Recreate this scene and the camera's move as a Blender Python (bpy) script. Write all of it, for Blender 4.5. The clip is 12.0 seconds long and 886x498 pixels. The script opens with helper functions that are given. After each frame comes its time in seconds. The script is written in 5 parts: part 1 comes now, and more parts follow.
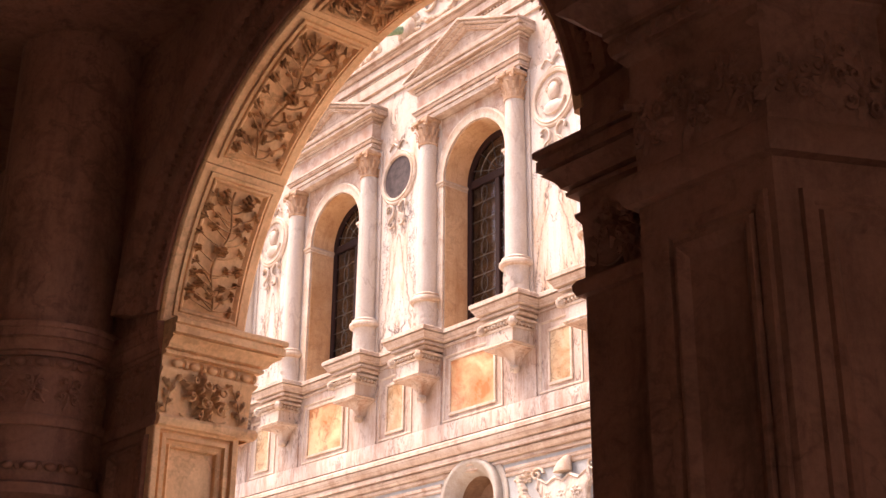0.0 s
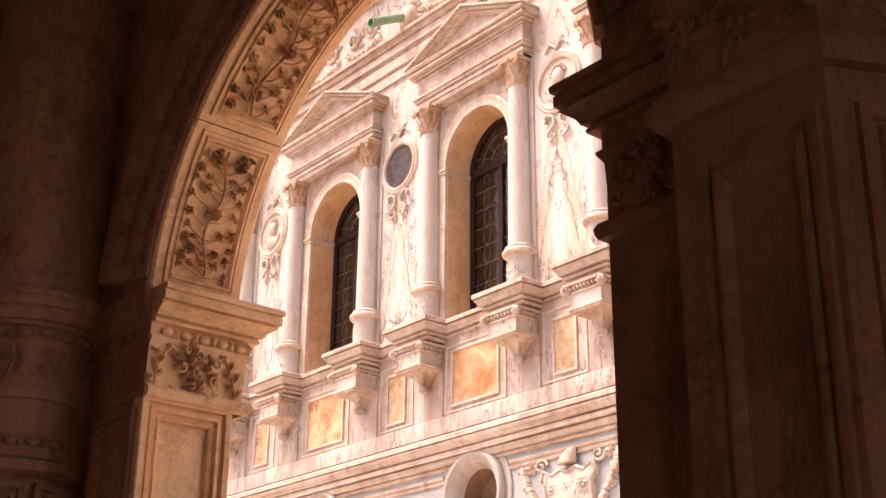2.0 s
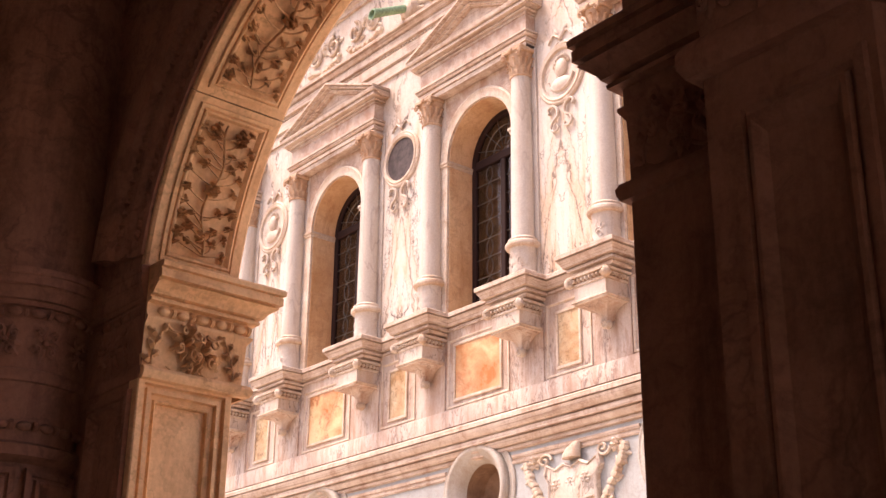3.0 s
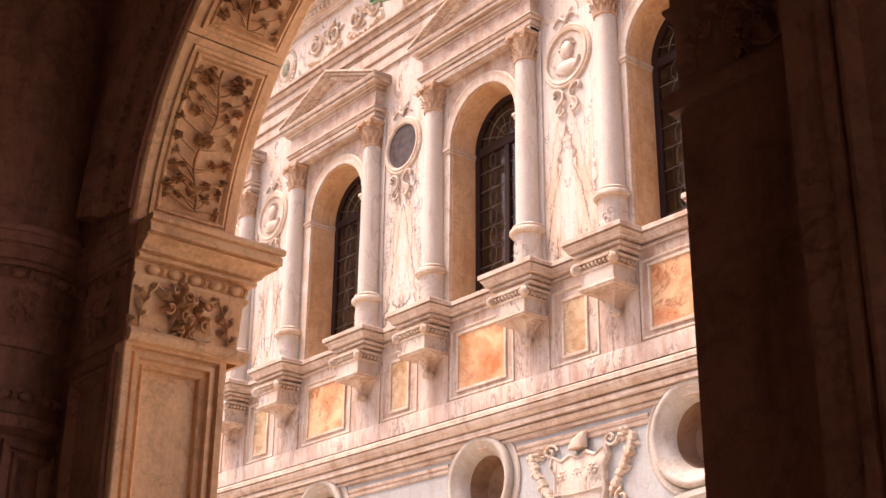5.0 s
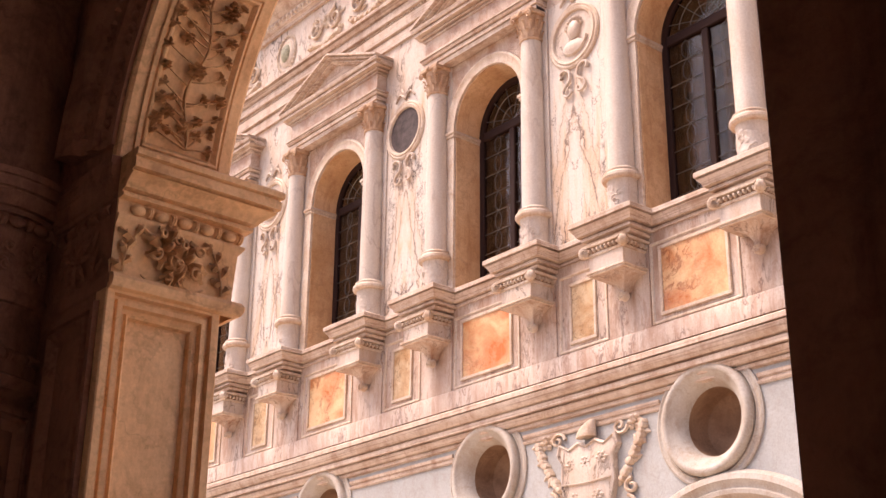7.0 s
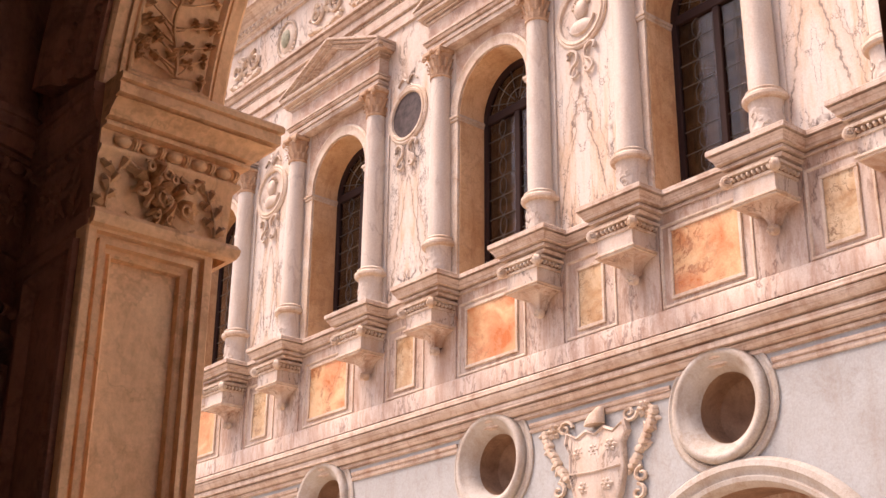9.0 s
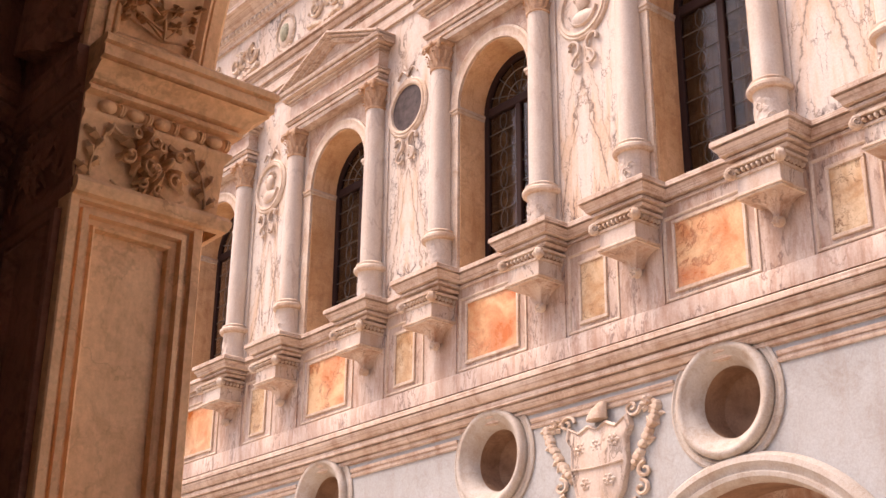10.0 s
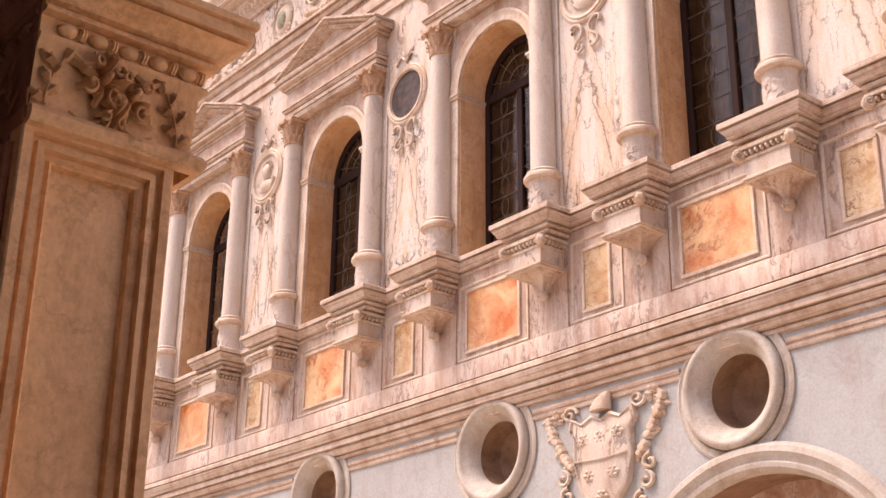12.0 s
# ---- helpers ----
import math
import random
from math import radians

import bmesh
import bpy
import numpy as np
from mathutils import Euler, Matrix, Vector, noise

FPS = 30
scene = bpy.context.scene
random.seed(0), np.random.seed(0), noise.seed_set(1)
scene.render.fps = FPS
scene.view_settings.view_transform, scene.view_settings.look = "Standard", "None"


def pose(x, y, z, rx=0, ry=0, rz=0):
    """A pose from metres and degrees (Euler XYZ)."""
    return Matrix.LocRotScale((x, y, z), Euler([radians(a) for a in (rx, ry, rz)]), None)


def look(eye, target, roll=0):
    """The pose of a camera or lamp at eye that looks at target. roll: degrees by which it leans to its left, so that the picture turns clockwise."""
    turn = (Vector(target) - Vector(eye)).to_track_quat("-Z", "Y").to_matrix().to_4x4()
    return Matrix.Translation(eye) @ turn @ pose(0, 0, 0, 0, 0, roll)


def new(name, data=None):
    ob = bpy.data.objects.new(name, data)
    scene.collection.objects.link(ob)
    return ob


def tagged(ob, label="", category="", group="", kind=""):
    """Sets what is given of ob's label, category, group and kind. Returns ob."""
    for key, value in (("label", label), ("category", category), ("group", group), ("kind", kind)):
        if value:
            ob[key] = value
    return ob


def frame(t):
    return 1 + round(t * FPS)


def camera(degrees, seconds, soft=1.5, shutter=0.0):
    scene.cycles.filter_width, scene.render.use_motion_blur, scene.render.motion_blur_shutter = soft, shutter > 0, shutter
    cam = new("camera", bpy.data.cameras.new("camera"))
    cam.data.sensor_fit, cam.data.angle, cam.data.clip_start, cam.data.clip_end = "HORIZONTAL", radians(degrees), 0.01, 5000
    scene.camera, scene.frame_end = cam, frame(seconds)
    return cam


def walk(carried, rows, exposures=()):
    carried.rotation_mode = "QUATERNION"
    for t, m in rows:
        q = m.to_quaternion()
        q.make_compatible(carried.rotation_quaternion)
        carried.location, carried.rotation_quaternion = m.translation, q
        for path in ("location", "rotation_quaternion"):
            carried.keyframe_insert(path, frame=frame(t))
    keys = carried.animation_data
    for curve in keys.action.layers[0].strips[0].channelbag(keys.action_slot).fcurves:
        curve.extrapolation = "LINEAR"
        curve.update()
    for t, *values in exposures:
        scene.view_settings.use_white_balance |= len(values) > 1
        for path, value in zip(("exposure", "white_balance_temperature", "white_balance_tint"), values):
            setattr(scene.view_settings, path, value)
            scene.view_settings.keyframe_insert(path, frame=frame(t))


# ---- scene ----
cam = camera(37.03, 12.0)
PATH = [
    (0, (0.178, 0.781, 2.082), (-1.252, 1.962, 2.831), 0.49),
    (0.5, (0.111, 0.843, 2.089), (-1.319, 2.024, 2.837), 0.49),
    (1, (0.030, 0.908, 2.086), (-1.400, 2.089, 2.835), 0.49),
    (1.5, (-0.064, 0.973, 2.072), (-1.494, 2.154, 2.820), 0.49),
    (2, (-0.176, 1.040, 2.053), (-1.606, 2.220, 2.802), 0.49),
    (2.5, (-0.296, 1.115, 2.046), (-1.726, 2.295, 2.794), 0.49),
    (4.5, (-0.731, 1.401, 2.045), (-2.162, 2.581, 2.793), 0.49),
    (5, (-0.851, 1.481, 2.034), (-2.281, 2.662, 2.782), 0.49),
    (5.5, (-0.975, 1.570, 2.025), (-2.405, 2.751, 2.773), 0.49),
    (6, (-1.107, 1.660, 2.021), (-2.537, 2.841, 2.770), 0.49),
    (6.5, (-1.228, 1.737, 2.024), (-2.658, 2.918, 2.772), 0.49),
    (7, (-1.347, 1.814, 2.011), (-2.777, 2.995, 2.759), 0.49),
    (7.5, (-1.456, 1.888, 2.000), (-2.886, 3.069, 2.749), 0.49),
    (9.5, (-1.904, 2.196, 1.970), (-3.335, 3.377, 2.718), 0.49),
    (10, (-2.001, 2.276, 1.971), (-3.431, 3.457, 2.719), 0.49),
    (10.5, (-2.086, 2.349, 1.966), (-3.516, 3.530, 2.715), 0.49),
    (11, (-2.181, 2.428, 1.965), (-3.611, 3.609, 2.714), 0.49),
    (11.5, (-2.287, 2.515, 1.969), (-3.717, 3.695, 2.718), 0.49),
    (12, (-2.385, 2.604, 1.976), (-3.815, 3.785, 2.724), 0.49),
]
walk(cam, [(t, look(eye, target, roll)) for t, eye, target, roll in PATH],
     [(0.0, 1.08, 7200, 29), (2.5, 0.99, 7200, 29), (6.5, 0.75, 7200, 29), (9.5, 0.62, 7200, 29), (12.0, 0.59, 7200, 29)])

# ---- world, sun, exposure ----
from mathutils.geometry import tessellate_polygon

world = bpy.data.worlds.new("sky")
scene.world = world
world.use_nodes = True
sky = world.node_tree.nodes.new("ShaderNodeTexSky")
sky.sky_type, sky.sun_disc = "NISHITA", False
sky.sun_elevation, sky.sun_rotation = radians(60), radians(222)
sky.air_density, sky.dust_density = 1.0, 3.0
back = world.node_tree.nodes["Background"]
back.inputs["Strength"].default_value = 0.165
world.node_tree.links.new(sky.outputs[0], back.inputs["Color"])

sun = new("sun", bpy.data.lights.new("sun", "SUN"))
sun.data.energy, sun.data.angle, sun.data.color = 3.3, radians(28), (1.0, 0.93, 0.84)
sun.matrix_world = look((-32.0, -5.0, 56.0), (-14.0, 15.0, 9.0))


# ---- materials ----
def base_material(name):
    m = bpy.data.materials.new(name)
    m.use_nodes = True
    nt = m.node_tree
    return m, nt, nt.nodes["Principled BSDF"]


def add(nt, kind, **inputs):
    n = nt.nodes.new(kind)
    for key, value in inputs.items():
        n.inputs[key.replace("_", " ")].default_value = value
    return n


def ramp(nt, source, *stops):
    n = nt.nodes.new("ShaderNodeValToRGB")
    while len(n.color_ramp.elements) < len(stops):
        n.color_ramp.elements.new(0.5)
    for e, (at, c) in zip(n.color_ramp.elements, stops):
        e.position, e.color = at, (*c, 1) if len(c) == 3 else c
    nt.links.new(source, n.inputs[0])
    return n.outputs[0]


def mix(nt, factor, a, b, mode="MIX"):
    n = nt.nodes.new("ShaderNodeMix")
    n.data_type, n.blend_type = "RGBA", mode
    for socket, value in ((n.inputs[0], factor), (n.inputs[6], a), (n.inputs[7], b)):
        if isinstance(value, bpy.types.NodeSocket):
            nt.links.new(value, socket)
        elif isinstance(value, (int, float)):
            socket.default_value = value
        else:
            socket.default_value = (*value, 1)
    return n.outputs[2]


def stone(name, light, dark, vein, veins=0.5, stain=(0.30, 0.17, 0.10), stains=0.35, rough=0.55, scale=1.0, bump=0.25, stretch=(1, 1, 1), ledges=0.0):
    """Marble or limestone: cloudy two-tone body, thin veins, brown streaks and a fine grain."""
    m, nt, bsdf = base_material(name)
    co = nt.nodes.new("ShaderNodeNewGeometry").outputs["Position"]
    mapped = add(nt, "ShaderNodeMapping")
    mapped.inputs["Scale"].default_value = stretch
    nt.links.new(co, mapped.inputs["Vector"])
    vec = mapped.outputs[0]
    cloud = add(nt, "ShaderNodeTexNoise", Scale=1.1 * scale, Detail=6.0, Roughness=0.6, Distortion=0.6)
    nt.links.new(vec, cloud.inputs["Vector"])
    body = ramp(nt, cloud.outputs[0], (0.32, dark), (0.62, light))
    warp = add(nt, "ShaderNodeTexNoise", Scale=1.6 * scale, Detail=5.0, Roughness=0.65)
    nt.links.new(vec, warp.inputs["Vector"])
    bent = mix(nt, 0.45, vec, warp.outputs["Color"], "ADD")
    vn = add(nt, "ShaderNodeTexNoise", Scale=1.3 * scale, Detail=3.0, Roughness=0.5, Distortion=1.2)
    nt.links.new(bent, vn.inputs["Vector"])
    vline = ramp(nt, vn.outputs[0], (0.47, (0, 0, 0)), (0.5, (1, 1, 1)), (0.53, (0, 0, 0)))
    patch = add(nt, "ShaderNodeTexNoise", Scale=0.7 * scale, Detail=2.0)
    nt.links.new(vec, patch.inputs["Vector"])
    where = ramp(nt, patch.outputs[0], (0.42, (0, 0, 0)), (0.6, (veins, veins, veins)))
    amount = mix(nt, 1.0, vline, where, "MULTIPLY")
    col = mix(nt, amount, body, vein)
    runs = add(nt, "ShaderNodeMapping")
    runs.inputs["Scale"].default_value = (3.0, 3.0, 0.5)
    nt.links.new(co, runs.inputs["Vector"])
    st = add(nt, "ShaderNodeTexNoise", Scale=1.5, Detail=7.0, Roughness=0.7)
    nt.links.new(runs.outputs[0], st.inputs["Vector"])
    smask = ramp(nt, st.outputs[0], (0.5, (0, 0, 0)), (0.72, (stains, stains, stains)))
    col = mix(nt, smask, col, stain)
    # Small brown blotches and pitting of the weathered skin.
    bl = add(nt, "ShaderNodeTexNoise", Scale=6.0, Detail=8.0, Roughness=0.75, Distortion=0.8)
    nt.links.new(vec, bl.inputs["Vector"])
    bmask = ramp(nt, bl.outputs[0], (0.50, (0, 0, 0)), (0.68, (0.75 * stains,) * 3))
    col = mix(nt, bmask, col, stain)
    if ledges:
        # Long level streaks along the mouldings: soot, and shadow lines put in as colour.
        level = add(nt, "ShaderNodeMapping")
        level.inputs["Scale"].default_value = (0.6, 3.0, 52.0)
        nt.links.new(co, level.inputs["Vector"])
        lv = add(nt, "ShaderNodeTexNoise", Scale=1.0, Detail=6.0, Roughness=0.72)
        nt.links.new(level.outputs[0], lv.inputs["Vector"])
        lmask = ramp(nt, lv.outputs[0], (0.49, (0, 0, 0)), (0.64, (ledges, ledges, ledges)))
        col = mix(nt, lmask, col, (0.17, 0.08, 0.045))
    grain = add(nt, "ShaderNodeTexNoise", Scale=38.0, Detail=5.0, Roughness=0.7)
    nt.links.new(co, grain.inputs["Vector"])
    gcol = ramp(nt, grain.outputs[0], (0.3, (0.82, 0.80, 0.78)), (0.65, (1, 1, 1)))
    col = mix(nt, 1.0, col, gcol, "MULTIPLY")
    nt.links.new(col, bsdf.inputs["Base Color"])
    r = ramp(nt, cloud.outputs[0], (0.3, (rough - 0.1,) * 3), (0.7, (rough + 0.12,) * 3))
    nt.links.new(r, bsdf.inputs["Roughness"])
    bsdf.inputs["Specular IOR Level"].default_value = 0.3
    bmp = add(nt, "ShaderNodeBump", Strength=bump, Distance=0.01)
    hmix = mix(nt, 0.5, grain.outputs[0], st.outputs[0])
    nt.links.new(hmix, bmp.inputs["Height"])
    nt.links.new(bmp.outputs[0], bsdf.inputs["Normal"])
    return m


def plain(name, colour, rough=0.5, metal=0.0, grain=25.0, vary=0.25, bump=0.1):
    m, nt, bsdf = base_material(name)
    co = nt.nodes.new("ShaderNodeNewGeometry").outputs["Position"]
    n = add(nt, "ShaderNodeTexNoise", Scale=grain, Detail=5.0, Roughness=0.65)
    nt.links.new(co, n.inputs["Vector"])
    lo = tuple(c * (1 - vary) for c in colour)
    hi = tuple(min(1, c * (1 + vary)) for c in colour)
    nt.links.new(ramp(nt, n.outputs[0], (0.3, lo), (0.7, hi)), bsdf.inputs["Base Color"])
    bsdf.inputs["Roughness"].default_value, bsdf.inputs["Metallic"].default_value = rough, metal
    bsdf.inputs["Specular IOR Level"].default_value = 0.2
    bmp = add(nt, "ShaderNodeBump", Strength=bump, Distance=0.01)
    nt.links.new(n.outputs[0], bmp.inputs["Height"])
    nt.links.new(bmp.outputs[0], bsdf.inputs["Normal"])
    return m


WHITE = stone("veined_white_marble", (0.645, 0.565, 0.485), (0.57, 0.44, 0.335), (0.11, 0.075, 0.06), veins=0.95, stain=(0.47, 0.28, 0.16), stains=0.5, scale=1.4, stretch=(1.5, 1.5, 0.7))
CREAM = stone("weathered_limestone", (0.70, 0.60, 0.49), (0.57, 0.425, 0.30), (0.30, 0.18, 0.11), veins=0.3, stain=(0.38, 0.19, 0.10), stains=0.55, rough=0.65, scale=1.8)
LEDGE = stone("soot_and_shadow_limestone", (0.70, 0.585, 0.48), (0.55, 0.41, 0.305), (0.22, 0.12, 0.07), veins=0.3, stain=(0.33, 0.16, 0.085), stains=0.6, rough=0.65, scale=1.8, ledges=0.6)
STAINED = stone("stained_marble", (0.62, 0.52, 0.44), (0.44, 0.30, 0.215), (0.16, 0.10, 0.08), veins=0.85, stain=(0.34, 0.16, 0.085), stains=0.75, rough=0.55, scale=1.6, stretch=(1.6, 1.6, 0.5))
PALE = stone("pale_ashlar", (0.45, 0.465, 0.452), (0.39, 0.385, 0.362), (0.30, 0.26, 0.22), veins=0.3, stain=(0.32, 0.24, 0.175), stains=0.35, rough=0.6)
BLEACHED = stone("bleached_limestone", (0.53, 0.49, 0.43), (0.45, 0.385, 0.31), (0.28, 0.20, 0.14), veins=0.3, stain=(0.32, 0.20, 0.12), stains=0.5, rough=0.62, scale=1.6)
SHAFT = stone("polished_white_marble", (0.675, 0.605, 0.525), (0.61, 0.515, 0.42), (0.36, 0.27, 0.22), veins=0.45, stain=(0.50, 0.31, 0.19), stains=0.35, rough=0.42, stretch=(1, 1, 0.3))
LEAFY = stone("browned_capital_stone", (0.62, 0.44, 0.30), (0.46, 0.27, 0.15), (0.22, 0.10, 0.05), veins=0.3, stain=(0.28, 0.12, 0.05), stains=0.7, rough=0.7, scale=3.0)
# Window reveals: warm bounced light is put into this stone's ochre.
REVEAL = stone("bounce_toned_limestone", (0.75, 0.50, 0.29), (0.60, 0.34, 0.16), (0.34, 0.18, 0.10), veins=0.3, stain=(0.42, 0.18, 0.07), stains=0.6, rough=0.7)
ORANGE = stone("orange_breccia", (0.75, 0.50, 0.27), (0.56, 0.16, 0.035), (0.30, 0.08, 0.02), veins=0.8, stain=(0.76, 0.58, 0.36), stains=0.22, rough=0.35, scale=1.6)
YELLOW = stone("yellow_breccia", (0.70, 0.54, 0.35), (0.54, 0.32, 0.15), (0.22, 0.11, 0.05), veins=1.0, stain=(0.36, 0.17, 0.06), stains=0.6, rough=0.45, scale=2.6)
MOTTLED = stone("mottled_brown_marble", (0.629, 0.510, 0.408), (0.391, 0.230, 0.153), (0.26, 0.16, 0.12), veins=0.9, stain=(0.42, 0.20, 0.10), stains=0.6, rough=0.5, scale=3.2)
VERDE = plain("dull_green_stone", (0.30, 0.29, 0.20), rough=0.6, grain=18, vary=0.4)
# Lit copy of the arcade stone; its strong orange includes bounced light.
PIER = stone("lit_tone_pier_limestone", (0.95, 0.63, 0.36), (0.87, 0.52, 0.265), (0.30, 0.14, 0.06), veins=0.4, stain=(0.42, 0.17, 0.06), stains=0.45, rough=0.6, scale=1.6, bump=0.35)
# Carvings: pier stone darkened for dirt and for shade between the leaves.
CARVED = stone("darkened_carved_limestone", (0.84, 0.55, 0.31), (0.60, 0.32, 0.145), (0.24, 0.10, 0.045), veins=0.2, stain=(0.20, 0.075, 0.025), stains=0.8, rough=0.75, scale=4.0, bump=0.5)
PLASTER = plain("brown_plaster", (0.36, 0.25, 0.18), rough=0.9, grain=4, vary=0.2)
# Shaded copy of the arcade stone: the portico's gloom is in its colour.
GLOOM = stone("shade_toned_portico_stone", (0.42, 0.205, 0.14), (0.30, 0.14, 0.09), (0.09, 0.045, 0.03), veins=0.4, stain=(0.11, 0.05, 0.035), stains=0.7, rough=0.75, scale=1.5, bump=0.4)
PORPHYRY = plain("dark_porphyry", (0.07, 0.05, 0.045), rough=0.6, grain=7, vary=0.55)
WOOD = plain("dark_window_wood", (0.028, 0.012, 0.009), rough=0.75, grain=60)
LEAD = plain("lead_came", (0.19, 0.16, 0.135), rough=0.5, metal=0.4, grain=40)
ROOM = plain("brown_curtain", (0.22, 0.115, 0.06), rough=0.9, grain=3, vary=0.5)
COPPER = plain("green_copper", (0.22, 0.33, 0.20), rough=0.7, grain=20, vary=0.4)
# Stone for hollows and linings, with their deep shade put into the brown.
RECESS = stone("shade_toned_recess_stone", (0.34, 0.21, 0.13), (0.20, 0.11, 0.06), (0.10, 0.05, 0.03), veins=0.4, stains=0.6, rough=0.85, scale=3)
PAVING = stone("pale_paving", (0.68, 0.58, 0.46), (0.58, 0.48, 0.37), (0.15, 0.13, 0.12), veins=0.3, rough=0.8)


def glass_material():
    m, nt, bsdf = base_material("old_window_glass")
    n = add(nt, "ShaderNodeTexNoise", Scale=5.0, Detail=3.0)
    nt.links.new(nt.nodes.new("ShaderNodeNewGeometry").outputs["Position"], n.inputs["Vector"])
    nt.links.new(ramp(nt, n.outputs[0], (0.3, (0.55, 0.50, 0.42)), (0.7, (0.85, 0.80, 0.70))), bsdf.inputs["Base Color"])
    bsdf.inputs["Roughness"].default_value = 0.06
    bsdf.inputs["Transmission Weight"].default_value = 1.0
    bsdf.inputs["IOR"].default_value = 1.35
    b = add(nt, "ShaderNodeBump", Strength=0.25, Distance=0.02)
    nt.links.new(n.outputs[0], b.inputs["Height"])
    nt.links.new(b.outputs[0], bsdf.inputs["Normal"])
    return m


GLASS = glass_material()


# ---- mesh tools ----
def finish(bm, name, material, smooth=False):
    bmesh.ops.recalc_face_normals(bm, faces=bm.faces)
    me = bpy.data.meshes.new(name)
    bm.to_mesh(me)
    bm.free()
    me.materials.append(material)
    if smooth:
        me.polygons.foreach_set("use_smooth", [True] * len(me.polygons))
        me.set_sharp_from_angle(angle=radians(38))
    return me


def thing(name, label, category, group="", kind="", at=(0, 0, 0)):
    ob = new(name)
    ob.empty_display_size = 0.1
    ob.location = at
    return tagged(ob, label, category, group, kind)


FINE = {"egg_band", "egg_moulding", "relief", "carving", "foliage", "shaded_carving", "archivolt_carving", "bead_moulding", "frieze_carving", "garland", "wreath", "acanthus"}


def part(name, bm, material, parent, label="", smooth=True):
    ob = new(name, finish(bm, name, material, smooth))
    if parent:
        ob.parent = parent
    if label:
        ob["label"] = label
    if name in FINE:
        ob["kind"] = "stuff"
    return ob


def slab(bm, lo, hi, bevel=0.0):
    """An upright box from corner lo to corner hi, its edges eased."""
    m = Matrix.Translation([(a + b) / 2 for a, b in zip(lo, hi)]) @ Matrix.Diagonal([max(abs(b - a), 1e-4) for a, b in zip(lo, hi)] + [1])
    made = bmesh.ops.create_cube(bm, size=1, matrix=m)["verts"]
    if bevel:
        edges = list({e for v in made for e in v.link_edges})
        bmesh.ops.bevel(bm, geom=edges, offset=bevel, segments=1, affect="EDGES")
    return bm


def box(lo, hi, bevel=0.0):
    return slab(bmesh.new(), lo, hi, bevel)


def plate(outer, holes, y0, y1):
    """A wall lying in x-z between the planes y0 and y1, with holes through it."""
    bm = bmesh.new()
    loops = [outer, *holes]
    flat = [p for loop in loops for p in loop]
    front = [bm.verts.new((x, y0, z)) for x, z in flat]
    rear = [bm.verts.new((x, y1, z)) for x, z in flat]
    for tri in tessellate_polygon([[Vector((x, z, 0)) for x, z in loop] for loop in loops]):
        for row in (front, rear):
            try:
                bm.faces.new([row[i] for i in tri])
            except ValueError:
                pass
    start = 0
    for loop in loops:
        n = len(loop)
        for i in range(n):
            a, b = start + i, start + (i + 1) % n
            bm.faces.new((front[a], front[b], rear[b], rear[a]))
        start += n
    return bm


def rect(x0, x1, z0, z1):
    return [(x0, z0), (x1, z0), (x1, z1), (x0, z1)]


def arc(cx, cz, r, a0, a1, n):
    return [(cx + r * math.cos(radians(a0 + (a1 - a0) * i / n)), cz + r * math.sin(radians(a0 + (a1 - a0) * i / n))) for i in range(n + 1)]


def arch_hole(cx, half, z0, zc, r, n=24):
    """An opening with a round head, counterclockwise."""
    return [(cx - half, z0), (cx + half, z0)] + arc(cx, zc, r, 0, 180, n)


def moulding(bm, path, profile, closed=False):
    """A profile of (out, up) swept along a polyline in plan; out is to the right of the way."""
    n, rows = len(path), []
    for i, p in enumerate(path):
        p = Vector(p)
        a = (p - Vector(path[i - 1])).normalized() if i or closed else None
        b = (Vector(path[(i + 1) % n]) - p).normalized() if i < n - 1 or closed else None
        a, b = a or b, b or a
        na, nb = Vector((a.y, -a.x)), Vector((b.y, -b.x))
        m = (na + nb).normalized()
        m = m / max(m.dot(na), 0.3)
        rows.append([bm.verts.new((p.x + m.x * o, p.y + m.y * o, u)) for o, u in profile])
    for i in range(n if closed else n - 1):
        ra, rb = rows[i], rows[(i + 1) % n]
        for j in range(len(profile) - 1):
            bm.faces.new((ra[j], ra[j + 1], rb[j + 1], rb[j]))
    if not closed:
        for row in (rows[0], rows[-1]):
            if len(row) > 2:
                bm.faces.new(row)
    return bm


def ring_moulding(bm, cx, cz, profile, a0=0.0, a1=360.0, n=40):
    """A profile of (radius, y) swept round a point of the x-z plane."""
    closed = abs(a1 - a0) >= 359.9
    rows = []
    for i in range(n if closed else n + 1):
        a = radians(a0 + (a1 - a0) * i / n)
        rows.append([bm.verts.new((cx + r * math.cos(a), y, cz + r * math.sin(a))) for r, y in profile])
    for i in range(n if closed else n):
        ra, rb = rows[i], rows[(i + 1) % len(rows)]
        for j in range(len(profile) - 1):
            bm.faces.new((ra[j], ra[j + 1], rb[j + 1], rb[j]))
    if not closed:
        for row in (rows[0], rows[-1]):
            bm.faces.new(row)
    return bm


